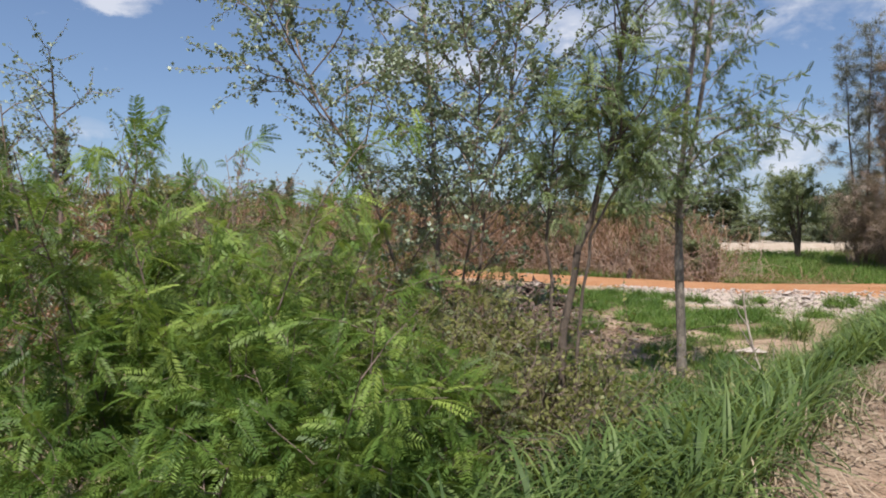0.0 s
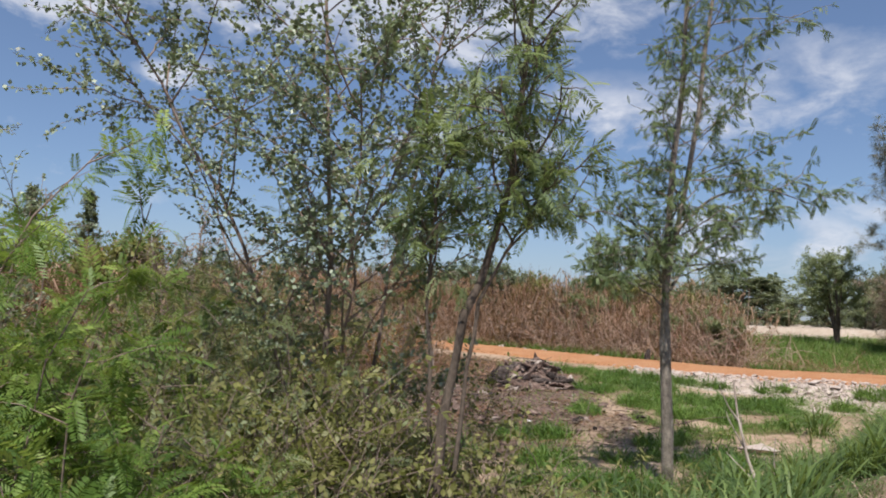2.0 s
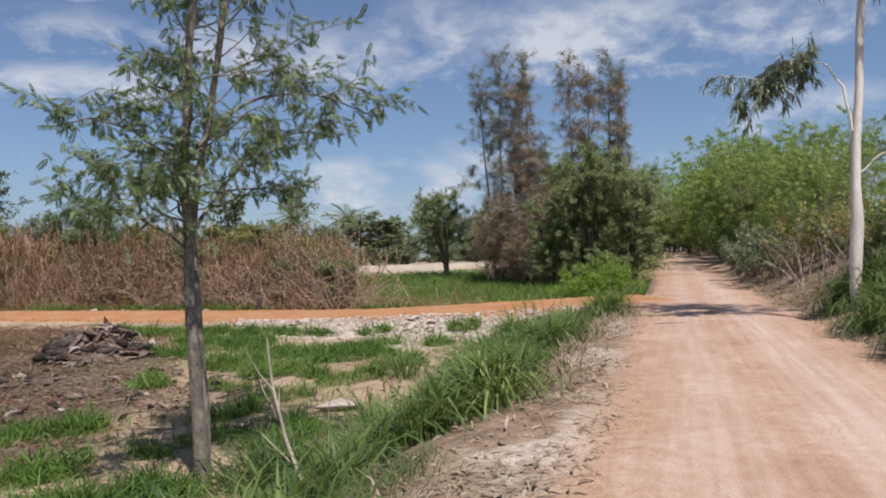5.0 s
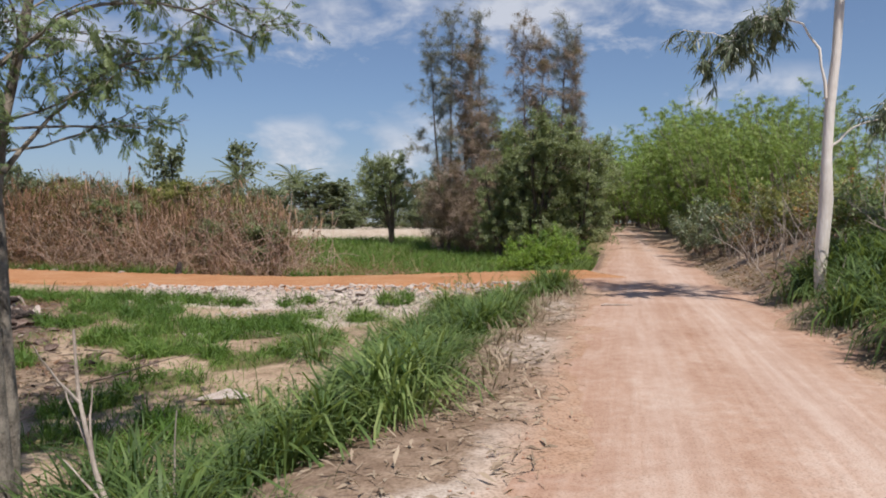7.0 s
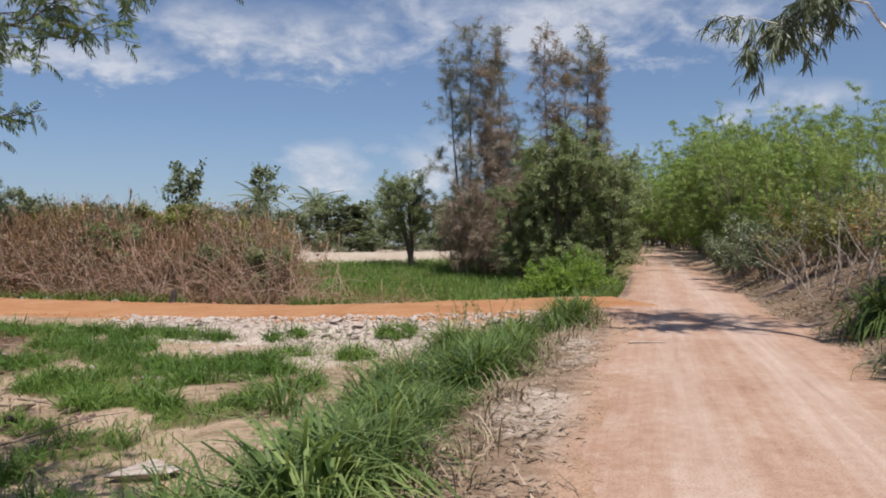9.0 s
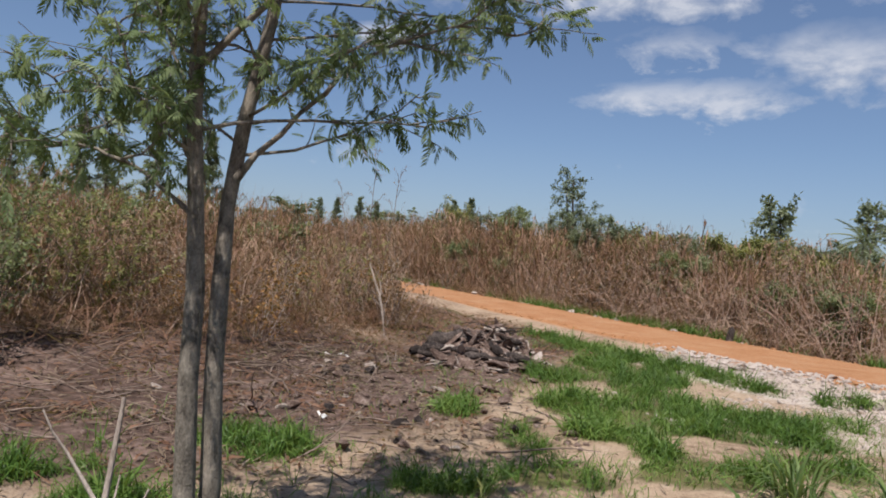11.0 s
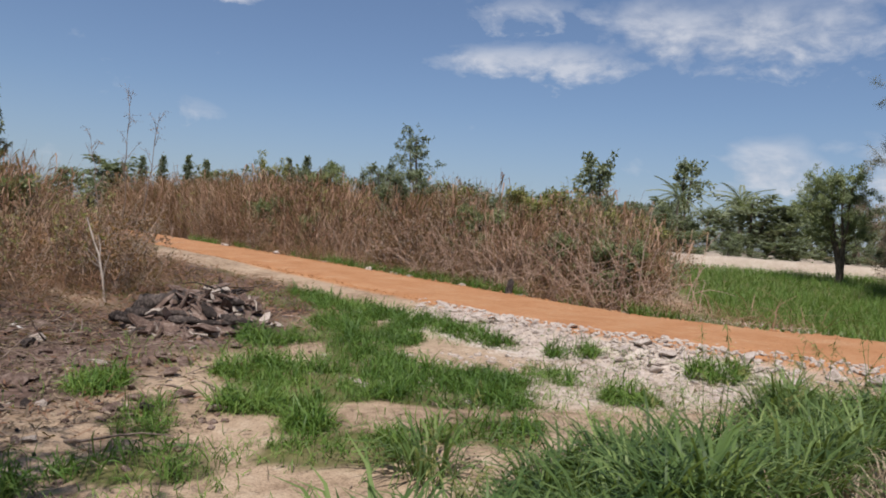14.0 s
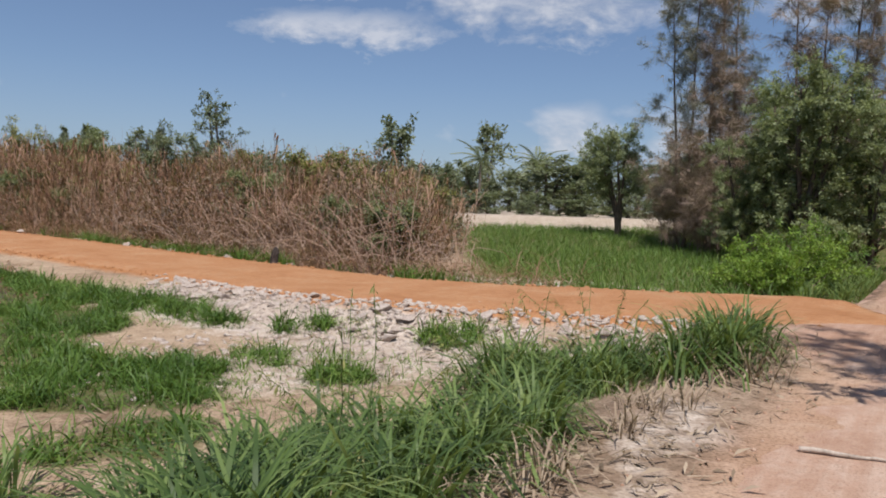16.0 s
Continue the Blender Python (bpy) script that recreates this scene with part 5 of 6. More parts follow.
for k, (x, y, h) in enumerate([(23.9, 47.6, 5.5), (25.2, 46.6, 6.5), (26.3, 46.0, 6.0), (24.6, 45.6, 4.2), (27.3, 45.5, 5.0)]):
    dead_thicket(x, y, h, 240 + k)


def leafy(name, label, x, y, h, w, seed, mat=M_FAR, tpl=None, lsc=1.3, stems=1, dens=1.0, first=0.25, group="", tone=(0, 1), bark=M_BARK_DARK, nleaf=9, subs=6):
    rs2 = RS(seed)
    st = []
    for s in range(stems):
        a = rs2.rand() * 6.28
        l = 0.22 * w * (stems > 1)
        st.append([(0.1 * math.cos(a), 0.1 * math.sin(a), -0.2), (l * 0.3 * math.cos(a), l * 0.3 * math.sin(a), h * 0.3), (l * math.cos(a), l * math.sin(a), h * 0.65), (l * 1.2 * math.cos(a), l * 1.2 * math.sin(a), h * 0.93)])
    return tree(name, label, (x, y, ground_at(x, y)), st, [(0.02 * h, 0.006 * h)] * stems, seed, bark, mat, tpl or T_SPRAY, int(13 * dens), first, (w * 0.5, w * 0.22), 0.8, 0.06, subs, w * 0.17, nleaf, lsc, 0.1, 1.0, 0.14, 0.0, tone=tone, group=group, sides=6, sub_sides=3, twig_r=0.012, split=False, twig_wood=False)


leafy("round_tree", "dark green tree with several slender stems on the meadow", 23.5, 56.0, 6.0, 5.4, 301, M_OLIVE, None, 1.0, 5, 0.8, 0.3, nleaf=8)
dk = leafy("dense_tree", "dense dark green tree beside the road bend", 25.6, 39.6, 7.4, 5.2, 302, M_OLIVE, None, 1.0, 4, 1.25, 0.06, nleaf=10)
copy_thing(dk, pose(27.6, 38.2, ground_at(27.6, 38.2), 0, 0, 130) @ Matrix.Scale(0.85, 4))
copy_thing(dk, pose(24.0, 41.0, ground_at(24.0, 41.0), 0, 0, 70) @ Matrix.Scale(0.7, 4))
for k, (x, y, s) in enumerate([(29.2, 45.6, 0.55), (38.7, 40.7, 0.6), (37.0, 38.1, 0.5), (35.6, 36.4, 0.5), (34.0, 50.8, 0.7), (38.4, 39.5, 0.6)]):
    copy_thing(dk, pose(x, y, ground_at(x, y) - 0.2, 0, 0, 50 + k * 64) @ Matrix.Scale(s, 4))
for k, (x, y, h) in enumerate([(18.7, 28.6, 1.5), (19.5, 29.3, 1.7), (20.6, 30.6, 1.9), (21.6, 32.0, 2.0), (18.2, 29.6, 1.3)]):
    shrub("yellow_green_bush", "fresh yellow-green leafy bush at the road edge", (x, y, ground_at(x, y)), 320 + k, 12, h, 1.4, M_BARK_BROWN, M_YELLOW if k in (0, 1, 4) else M_TURF, T_SPRAY, 9, 6, 0.58, 0.2, (0, 1), 0.012, "bush", "yellow-green bushes", 1.0, 0.5, 0.7, False)


cen = np.repeat(patch_points(RS(33), 60, 18.5, 25, 27, 36, lambda x, y: step((-road_uv(x, y)[1] - 1.2) / 0.3) * step((3.2 + road_uv(x, y)[1]) / 0.6)), 30, axis=0)
blades(rs, cen + rs.randn(len(cen), 2) * 0.14, B_BROAD, (0.9, 1.5), 0.2, (0.1, 0.8), cen, "bend_grass", M_GRASS, "rank green grass along the road edge before the bend")


def bamboo(x, y, h, seed, label="arching light green bamboo thicket"):
    rs2 = RS(seed)
    root = thing("bamboo_clump", label, "bamboo", (x, y, ground_at(x, y)), "bamboo clumps")
    wood, leaf, twigs = bags(), bags(), []
    for k in range(16):
        a = rs2.rand() * 6.28
        b = np.array([math.cos(a), math.sin(a), 0])
        st = grow(rs2, b * rs2.rand() * 0.8, b * 0.22 * (0.3 + rs2.rand()) + np.array([0, 0, 1]), h * (0.75 + 0.4 * rs2.rand()), 10, 0.05, -0.045)
        st[:, :2] += np.linspace(0, 1, 11)[:, None] ** 2 * b[:2] * 0.5
        wood = bags()
        tube(wood, st, np.linspace(0.03, 0.006, len(st)), 4, k)
        finish(wood, "culm", M_BARK_BROWN, root, smooth=True)
        q, e = along(st, 0.12 + 0.88 * rs2.rand(16))
        for j in range(16):
            twigs.append(grow(rs2, q[j], unit(e[j] * 0.5 + rs2.randn(3) * 0.8), 0.9 * (0.5 + 0.6 * rs2.rand()), 4, 0.12, -0.12))
        twigs.append(st[6:])
    leaves_on(leaf, rs2, twigs, T_BAMB, 8, 1.1, 0.6, 0.8)
    finish(leaf, "foliage", M_BAMBOO, root)
    return root


bb = [bamboo(31.5, 31.5, 5.7, 401), bamboo(36.2, 37.5, 6.9, 402)]
for k, (x, y, h) in enumerate([(28.5, 27, 4.7), (33.8, 34.8, 6.4), (40.5, 42.6, 8.0), (25.8, 22.5, 4.6), (24.6, 18.4, 3.4), (36, 33, 6), (44.4, 47.2, 7.9), (30.5, 24, 4.9), (40.5, 40, 6.8), (28.4, 19.5, 4.3), (26.4, 15.6, 3.9), (50.5, 52.5, 9.0), (34.5, 52.1, 8.9), (31.2, 48.0, 7.9), (37.2, 56.9, 8.3), (35.5, 54.1, 9), (42.8, 61.8, 7.5), (43, 46, 8.5), (45.5, 50, 8.8), (42.4, 45.6, 8.2), (49.6, 53.7, 9.4), (38.2, 40.2, 6.8), (35, 54, 8.9), (27.2, 24.8, 4.9), (29.9, 29.4, 5.1), (23.6, 20.6, 3.5), (47.8, 70.6, 8), (50.9, 80.9, 9), (63.4, 92.6, 11), (67.4, 89.5, 11), (70, 84.8, 11), (68.5, 79.7, 10), (58.5, 66, 9), (62, 72, 10), (54, 60, 9), (59, 97, 11)]):
    copy_thing(bb[k % 2], pose(x, y, ground_at(x, y), 0, 0, k * 77) @ Matrix.Scale(h / (5.7, 6.9)[k % 2], 4))
# growth that closes the view where the road bends away
for k, (u, v, h) in enumerate([(72, 4.2, 7.5), (78, 3.4, 8), (84, 2.4, 8), (90, 1.2, 8.5), (96, -0.3, 9), (102, -1.6, 9), (106, -4.5, 9.5), (107, -8, 9.5), (70, -5.8, 7), (80, -7.2, 8), (90, -9.2, 8.5), (100, -11.5, 9), (75, -7.5, 8), (66, -6.0, 7)]):
    x, y = u * RU[0] + v * RV[0], u * RU[1] + v * RV[1]
    copy_thing(bb[k % 2], pose(x, y, ground_at(x, y), 0, 0, k * 53) @ Matrix.Diagonal((h / 5.0, h / 5.0, h / (5.7, 6.9)[k % 2], 1)))
    x, y = (u + 1.5) * RU[0] + (v + 0.6) * RV[0], (u + 1.5) * RU[1] + (v + 0.6) * RV[1]
    copy_thing(dk, pose(x, y, ground_at(x, y) - 0.2, 0, 0, k * 71) @ Matrix.Scale(0.62, 4))
# shrubs and dead stalks on the bank
for k, (x, y, h, m, t, lab) in enumerate([(21.0, 18.9, 1.7, M_SCRUB, T_SPRAY, "half-dry olive shrub on the bank"), (23.0, 23.6, 1.9, M_GUM, T_SPRAY, "grey-green shrub on the bank"), (19.3, 16.8, 1.6, M_RUST, T_OVAL, "withered rust-brown shrub on the bank"),
                                          (24.8, 26.4, 2.2, M_GUM, T_SPRAY, "grey-green shrub on the bank"), (22.2, 20.6, 1.8, M_SCRUB, T_SPRAY, "half-dry olive shrub on the bank"), (17.6, 14.4, 1.5, M_DARKLEAF, T_SPRAY, "dark green shrub on the bank"), (20.2, 20.0, 1.3, M_RUST, T_OVAL, "withered rust-brown shrub on the bank"), (26.3, 28.5, 2.2, M_FAR, T_SPRAY, "dark green shrub on the bank")]):
    shrub("bank_shrub", lab, (x, y, ground_at(x, y)), 340 + k, 10, h, 1.6, M_BARK_BROWN, m, t, 7 if t is T_SPRAY else 20, 6, 0.75, 0.3, (0, 1), 0.014, "shrub", "bank shrubs", 1.0, 0.5, 0.7, False)
for k, (u, v, h) in enumerate([(20.5, 4.6, 1.3), (23.0, 4.2, 1.5), (25.5, 4.9, 1.7), (27.5, 4.3, 1.4), (30.0, 5.0, 1.9), (32.5, 4.2, 1.6), (35.5, 4.6, 2.0), (22.0, 6.0, 1.8), (28.5, 6.2, 2.1), (18.5, 5.6, 1.5)]):
    x, y = u * RU[0] + v * RV[0], u * RU[1] + v * RV[1]
    shrub("bank_shrub", ("pale-stemmed half-bare shrub on the bank", "straggling olive shrub with bleached stems", "rust-tinged shrub with bare pale twigs")[k % 3], (x, y, ground_at(x, y)), 640 + k, 12, h, 1.3, M_DEADWOOD, (M_OLIVE, M_SCRUB, M_RUST, M_GUM)[k % 4], T_OVAL, 13, 7, 1.7, 0.3, (0, 1), 0.016, "shrub", "bank shrubs", 1.0, 0.5, 0.6, False)
cl = patch_points(RS(5), 84, 11, 18, 9, 18, lambda x, y: step((21.5 - road_uv(x, y)[0]) / 1.0) * step((road_uv(x, y)[1] - 2.6) / 0.3) * step((4.6 - road_uv(x, y)[1]) / 0.5) * step((fbm(x, y, 1.5, 2, 161) - 0.4) / 0.2))
cen = np.repeat(cl, 52, axis=0)
rs = RS(29)
blades(rs, cen + rs.randn(len(cen), 2) * 0.12, B_BROAD, (0.95, 1.6), 0.2, (0.0, 0.6), cen, "bank_grass", M_GRASS, "rank dark green grass on the bank")
bag = bags()
for k in range(260):
    u, v = 14 + 26 * rs.rand(), 3.0 + 3.5 * rs.rand()
    x, y = u * RU[0] + v * RV[0], u * RU[1] + v * RV[1]
    st = grow(rs, (x, y, ground_at(x, y)), (rs.randn() * 0.35, rs.randn() * 0.35, 1), 0.8 + 0.9 * rs.rand(), 5, 0.12, 0)
    tube(bag, st, np.linspace(0.014, 0.005, len(st)), 4, k)
stuff(bag, "dead_stalks", M_DEADWOOD, "bare grey dead stalks standing on the bank", "stalks")

# ---- bushes in and behind the dry grass ----
for k, (x, y, h, w, m) in enumerate([(10.6, 40.5, 3.0, 2.4, M_SCRUB), (8.6, 38.2, 2.9, 2.2, M_SCRUB), (11.2, 43.0, 3.6, 2.6, M_FAR), (4.6, 42.0, 3.6, 2.4, M_FAR), (-2.5, 48.0, 5.0, 3.0, M_FAR), (6.4, 43.5, 3.8, 2.8, M_SCRUB), (0.0, 45.0, 4.6, 3.0, M_FAR), (-9.0, 55.0, 5.2, 3.4, M_FAR), (-12.5, 57.0, 5.4, 3.4, M_SCRUB), (9.0, 44.0, 4.0, 2.6, M_FAR), (-5.5, 49.5, 5.0, 3.0, M_OLIVE), (-8.5, 22.0, 2.1, 2.2, M_OLIVE), (-10.5, 25.0, 2.2, 2.4, M_SCRUB), (-6.6, 26.5, 1.9, 1.9, M_OLIVE), (-13.0, 23.0, 2.3, 2.4, M_OLIVE), (7.2, 40.0, 3.7, 2.6, M_SCRUB), (2.0, 46.0, 4.0, 2.8, M_SCRUB), (-6.0, 52.0, 4.4, 3.0, M_SCRUB), (-8.0, 17.5, 2.9, 2.0, M_SCRUB), (-9.5, 14.5, 3.2, 2.6, M_FAR), (-12.0, 19.0, 2.4, 2.4, M_SCRUB)]):
    leafy("thicket_bush", "olive green bush rising from dry grass", x, y, h, w, 360 + k, m, None, 1.0, 4, 0.6, 0.1, "thicket bushes", nleaf=6, subs=5)
gb = leafy("thicket_bush", "olive green bush tangled among dry canes", 9.6, 35.6, 2.4, 1.8, 395, M_OLIVE, None, 0.75, 5, 0.7, 0.08, "thicket bushes", nleaf=7, subs=5)
for k, (x, y) in enumerate(patch_points(RS(34), 15, -14, 12, 29, 54, lambda x, y: dry_far(x, y) * step((side_road(x, y)[0] - 4.6) / 0.4) * step((7.5 - side_road(x, y)[0]) / 1.0))):
    copy_thing(gb, pose(x, y, ground_at(x, y), 0, 0, k * 67) @ Matrix.Scale(0.75 + 0.5 * (k * 29 % 13) / 13, 4))
# ---- the distant tree line ----
far_kinds = [leafy("distant_tree", "distant green tree in the tree line", 11.0, 80.4, 8.4, 7.0, 371, M_FAR, T_SPRAY_FAR, 2.5, 2, 1.0, 0.04, "tree line", nleaf=4, subs=4), leafy("distant_tree", "distant green tree in the tree line", 24.6, 129.3, 14.0, 9.0, 372, M_FAR, T_SPRAY_FAR, 3.4, 2, 1.0, 0.08, "tree line", nleaf=4, subs=4), leafy("distant_tree", "distant airy tree standing over the tree line", -22.6, 157.2, 20.5, 12.0, 373, M_GUM, T_SPRAY_FAR, 3.2, 2, 0.9, 0.4, "tree line", nleaf=5, subs=4)]
rs = RS(77)
for k in range(108):
    a = radians(-62 + 118 * (k + rs.rand()) / 108)
    D = 84 + 55 * rs.rand()
    x, y = 8 + D * -math.sin(a), 10 + D * math.cos(a)
    pick = rs.randint(0, 2) if rs.rand() < 0.94 else 2
    src, base_h = far_kinds[pick], (8.4, 14.0, 20.5)[pick]
    want = D * (0.040 + 0.036 * rs.rand() ** 2) * (1.25 if pick == 2 else 1)
    wide = want / base_h * (1.3 + 1.0 * rs.rand())
    copy_thing(src, pose(x, y, ground_at(x, y) - 0.3, 0, 0, rs.rand() * 360) @ Matrix.Diagonal((wide, wide, want / base_h, 1)))
for x, y, h in [(-0.5, 69.8, 6.6), (33.0, 80.0, 5.5), (38.0, 78.0, 6.5), (31.5, 70.0, 5.5), (35.0, 70.0, 6.5), (30.5, 66.5, 6.0), (40.0, 66.0, 7.0), (36.5, 62.0, 7.0)]:
    copy_thing(far_kinds[0], pose(x, y, ground_at(x, y), 0, 0, x * 40) @ Matrix.Scale(0.8 * h / 8.4, 4))

for k, (x, y, h) in enumerate([(14.5, 66.5, 2.6), (17.0, 67.0, 3.2), (19.5, 67.5, 2.4), (22.0, 68.0, 3.0), (24.5, 68.5, 2.8), (28.5, 69.0, 3.4), (31.0, 69.5, 3.0), (15.8, 70.0, 3.8), (20.8, 71.0, 3.6), (25.8, 72.0, 3.8), (12.8, 68.0, 3.4), (10.8, 67.0, 3.4)]):
    copy_thing(far_kinds[k % 2], pose(x, y, ground_at(x, y) - 0.3, 0, 0, k * 97) @ Matrix.Diagonal((h / 6.5, h / 6.5, 0.55 * h / (8.4, 14.0)[k % 2], 1)))


def conifer(x, y, h, seed):
    return tree("distant_conifer", "slim dark conifer leaning over the dry grass", (x, y, ground_at(x, y) - 0.2), [[(0, 0, -0.1), (-0.1, 0, h * 0.5), (-0.25, 0, h)]], [(0.12, 0.02)], seed, M_BARK_DARK, M_FAR, T_SPRAY_FAR, 52, 0.03, (2.1, 0.15), 0.75, 0.05, 4, 0.5, 8, 1.15, 0.2, 0.8, group="conifers", sides=5, sub_sides=3, split=False)


cf = conifer(-34.6, 52.1, 9.4, 381)
for x, y, s in [(-39.8, 46.5, 0.78), (-38.4, 48.2, 0.97), (-37.1, 49.6, 0.85), (-31.7, 54.8, 1.0), (-41.0, 45.0, 0.9), (-29.4, 103.0, 1.0), (-27.5, 103.8, 1.05), (-45.7, 106.3, 1.0), (-48.7, 104.5, 0.95), (-50, 102, 0.9), (-43, 107, 0.95)]:
    copy_thing(cf, pose(x, y, ground_at(x, y), 0, 0, x * 33) @ Matrix.Scale(s, 4))


def palm(x, y, h, seed):
    rs2 = RS(seed)
    root = thing("coconut_palm", "coconut palm with arching fronds in the tree line", "palm", (x, y, ground_at(x, y)), "palms")
    tb = bags()
    st = stem_path(rs2, [(0, 0, -0.2), (0.2, 0, h * 0.5), (0.1, 0, h)], 10, 0.02)
    tube(tb, st, np.linspace(0.2, 0.13, 10), 7, 1, 0.05)
    finish(tb, "trunk", M_BARK_GREY, root, smooth=True)
    leaf = bags()
    tp = pinnate(3.0, 20, 0.8, 0.13, 0.7, 58, 35)
    n = 18
    a = np.arange(n) * 2.4
    el = np.linspace(1.2, -0.35, n)
    ax = np.stack([np.cos(a) * np.cos(el), np.sin(a) * np.cos(el), np.sin(el)], -1)
    scatter(leaf, tp, frames(ax, np.tile([0, 0, 1.0], (n, 1))), np.tile(st[-1], (n, 1)), np.ones((n, 1)), rs2.rand(n))
    finish(leaf, "crown", M_FAR, root)
    return root


pm = palm(31.0, 118.0, 6.4, 391)
copy_thing(pm, pose(27.5, 102.0, ground_at(27.5, 102.0), 0, 0, 80))
copy_thing(pm, pose(21.5, 110.0, ground_at(21.5, 110.0), 0, 0, 200) @ Matrix.Scale(1.1, 4))


# ---- stones, debris and sticks ----
def rock_mesh(name, seed, mat, flat=0.6):
    """A broken angular lump: the hull of a few scattered points."""
    bm = bmesh.new()
    r = random.Random(seed)
    for _ in range(13):
        p = Vector((r.gauss(0, 1), r.gauss(0, 1), r.gauss(0, 1))).normalized() * (0.42 + 0.16 * r.random())
        bm.verts.new((p.x * 1.2, p.y, p.z * flat))
    res = bmesh.ops.convex_hull(bm, input=bm.verts)
    bmesh.ops.delete(bm, geom=[g for g in res["geom_interior"] if isinstance(g, bmesh.types.BMVert)], context="VERTS")
    bmesh.ops.bevel(bm, geom=list(bm.edges), offset=0.02, segments=1, affect="EDGES", clamp_overlap=True)
    bmesh.ops.recalc_face_normals(bm, faces=bm.faces)
    me = bpy.data.meshes.new(name)
    bm.to_mesh(me)
    bm.free()
    me.materials.append(mat)
    return me


ROCKS = [rock_mesh("stone", s, M_MARL, 0.55) for s in range(6)]
STUMPS = [rock_mesh("stump", s + 40, M_CHAR, 0.6) for s in range(3)]
CLODS = [rock_mesh("clod", s + 20, (M_ASH, M_ASH, M_DEADWOOD, M_ASH, M_MARL)[s], (0.5, 0.4, 0.3, 0.6, 0.4)[s]) for s in range(5)]


def pieces(root, name, meshes, spots, rs):
    for k, (x, y, s) in enumerate(spots):
        ob = new(name, meshes[k % len(meshes)])
        ob.parent = root
        ob.location = (x - root.location.x, y - root.location.y, ground_at(x, y) + 0.12 * s - root.location.z)
        ob.scale = (s, s * (0.7 + 0.5 * rs.rand()), s * (0.7 + 0.4 * rs.rand()))
        ob.rotation_euler = (rs.randn() * 0.25, rs.randn() * 0.25, rs.rand() * 6.28)


rs = RS(41)
bag = bags()
n = 4600
pp = patch_points(rs, n, 2, 14, 17, 28, lambda x, y: (side_road(x, y)[1] < 0) * np.maximum(step((side_road(x, y)[0] - 1.7) / 0.3) * step((4.4 - side_road(x, y)[0]) / 1.4) * step((x - 4.2) / 1.5), 0.25 * blob(x, y, 8.5, 21.5, 3.5, 1.6, 30)) * (road_uv(x, y)[1] < -2.2))
cube = np.array([[-1, -1, -1], [1, -1, -1], [1, 1, -1], [-1, 1, -1], [-0.8, -0.7, 1], [0.7, -0.8, 0.8], [0.8, 0.7, 1.1], [-0.7, 0.8, 0.7]]) * 0.5
cubeF = np.array([[0, 3, 2, 1], [4, 5, 6, 7], [0, 1, 5, 4], [1, 2, 6, 5], [2, 3, 7, 6], [3, 0, 4, 7]])


def pebbles(bag, rs, pts, size, tone=(0, 1), flat=0.6):
    n = len(pts)
    s = size[0] + (size[1] - size[0]) * rs.rand(n) ** 3
    P = np.stack([pts[:, 0], pts[:, 1], height(pts[:, 0], pts[:, 1]) + s * flat * 0.25], -1)
    S = np.stack([s * (0.8 + 0.6 * rs.rand(n)), s * (0.7 + 0.4 * rs.rand(n)), s * flat * (0.7 + 0.6 * rs.rand(n))], -1)
    scatter(bag, (cube, cubeF), upright(rs, n, 0.35), P, S, tone[0] + (tone[1] - tone[0]) * rs.rand(n))


pebbles(bag, rs, pp, (0.008, 0.12), flat=0.38)
stuff(bag, "marl_gravel", M_MARL, "broken pale marl chips below the side road", "gravel")
bag = bags()
pebbles(bag, rs, patch_points(rs, 2600, -10, 16, 20, 48, lambda x, y: step((side_road(x, y)[0] - 1.2) / 0.5) * step((2.5 - side_road(x, y)[0]) / 0.3) * (road_uv(x, y)[1] < -1)), (0.015, 0.09))
stuff(bag, "laterite_gravel", M_ORANGE, "orange laterite pebbles along the side road edges", "gravel")
bag = bags()
pebbles(bag, rs, patch_points(rs, 3000, -2, 20, -2, 24, lambda x, y: (0.3 + 0.7 * step((np.abs(road_uv(x, y)[1] - 0.6) - 0.9) / 0.4)) * step((1.9 - np.abs(road_uv(x, y)[1] - 0.6)) / 0.3)), (0.006, 0.03))
stuff(bag, "road_gravel", M_ROAD, "fine loose gravel on the dirt road", "gravel")

heap = thing("rubble_heap", "pale grey marl rubble tipped along the side road", "rubble", (8.4, 24.2, ground_at(8.4, 24.2)))
sp = patch_points(RS(42), 130, 4.5, 13, 20, 27, lambda x, y: (side_road(x, y)[1] < 0) * step((side_road(x, y)[0] - 1.9) / 0.3) * step((3.7 - side_road(x, y)[0]) / 1.0) * (road_uv(x, y)[1] < -2.6))
pieces(heap, "stone", ROCKS, [(x, y, 0.07 + 0.26 * r ** 2.5) for (x, y), r in zip(sp, RS(43).rand(len(sp)))], rs)

# burnt debris pile: clods, charred stumps and sticks
px0, py0 = 1.62, 22.4
pile = thing("debris_pile", "heap of burnt roots, charred wood and ashen clods", "debris pile", (px0, py0, ground_at(px0, py0)))
PILE_X, PILE_Y, PILE_H = 1.2, 1.7, 0.62


def pile_z(x, y):
    r = math.hypot(x / PILE_X, y / PILE_Y)
    return max(0.0, 1 - r ** 1.4) * PILE_H + noise.fractal(Vector((x * 2.2, y * 2.2, 3)), 0.7, 2.0, 5) * 0.16 * (1.1 - min(1, r))


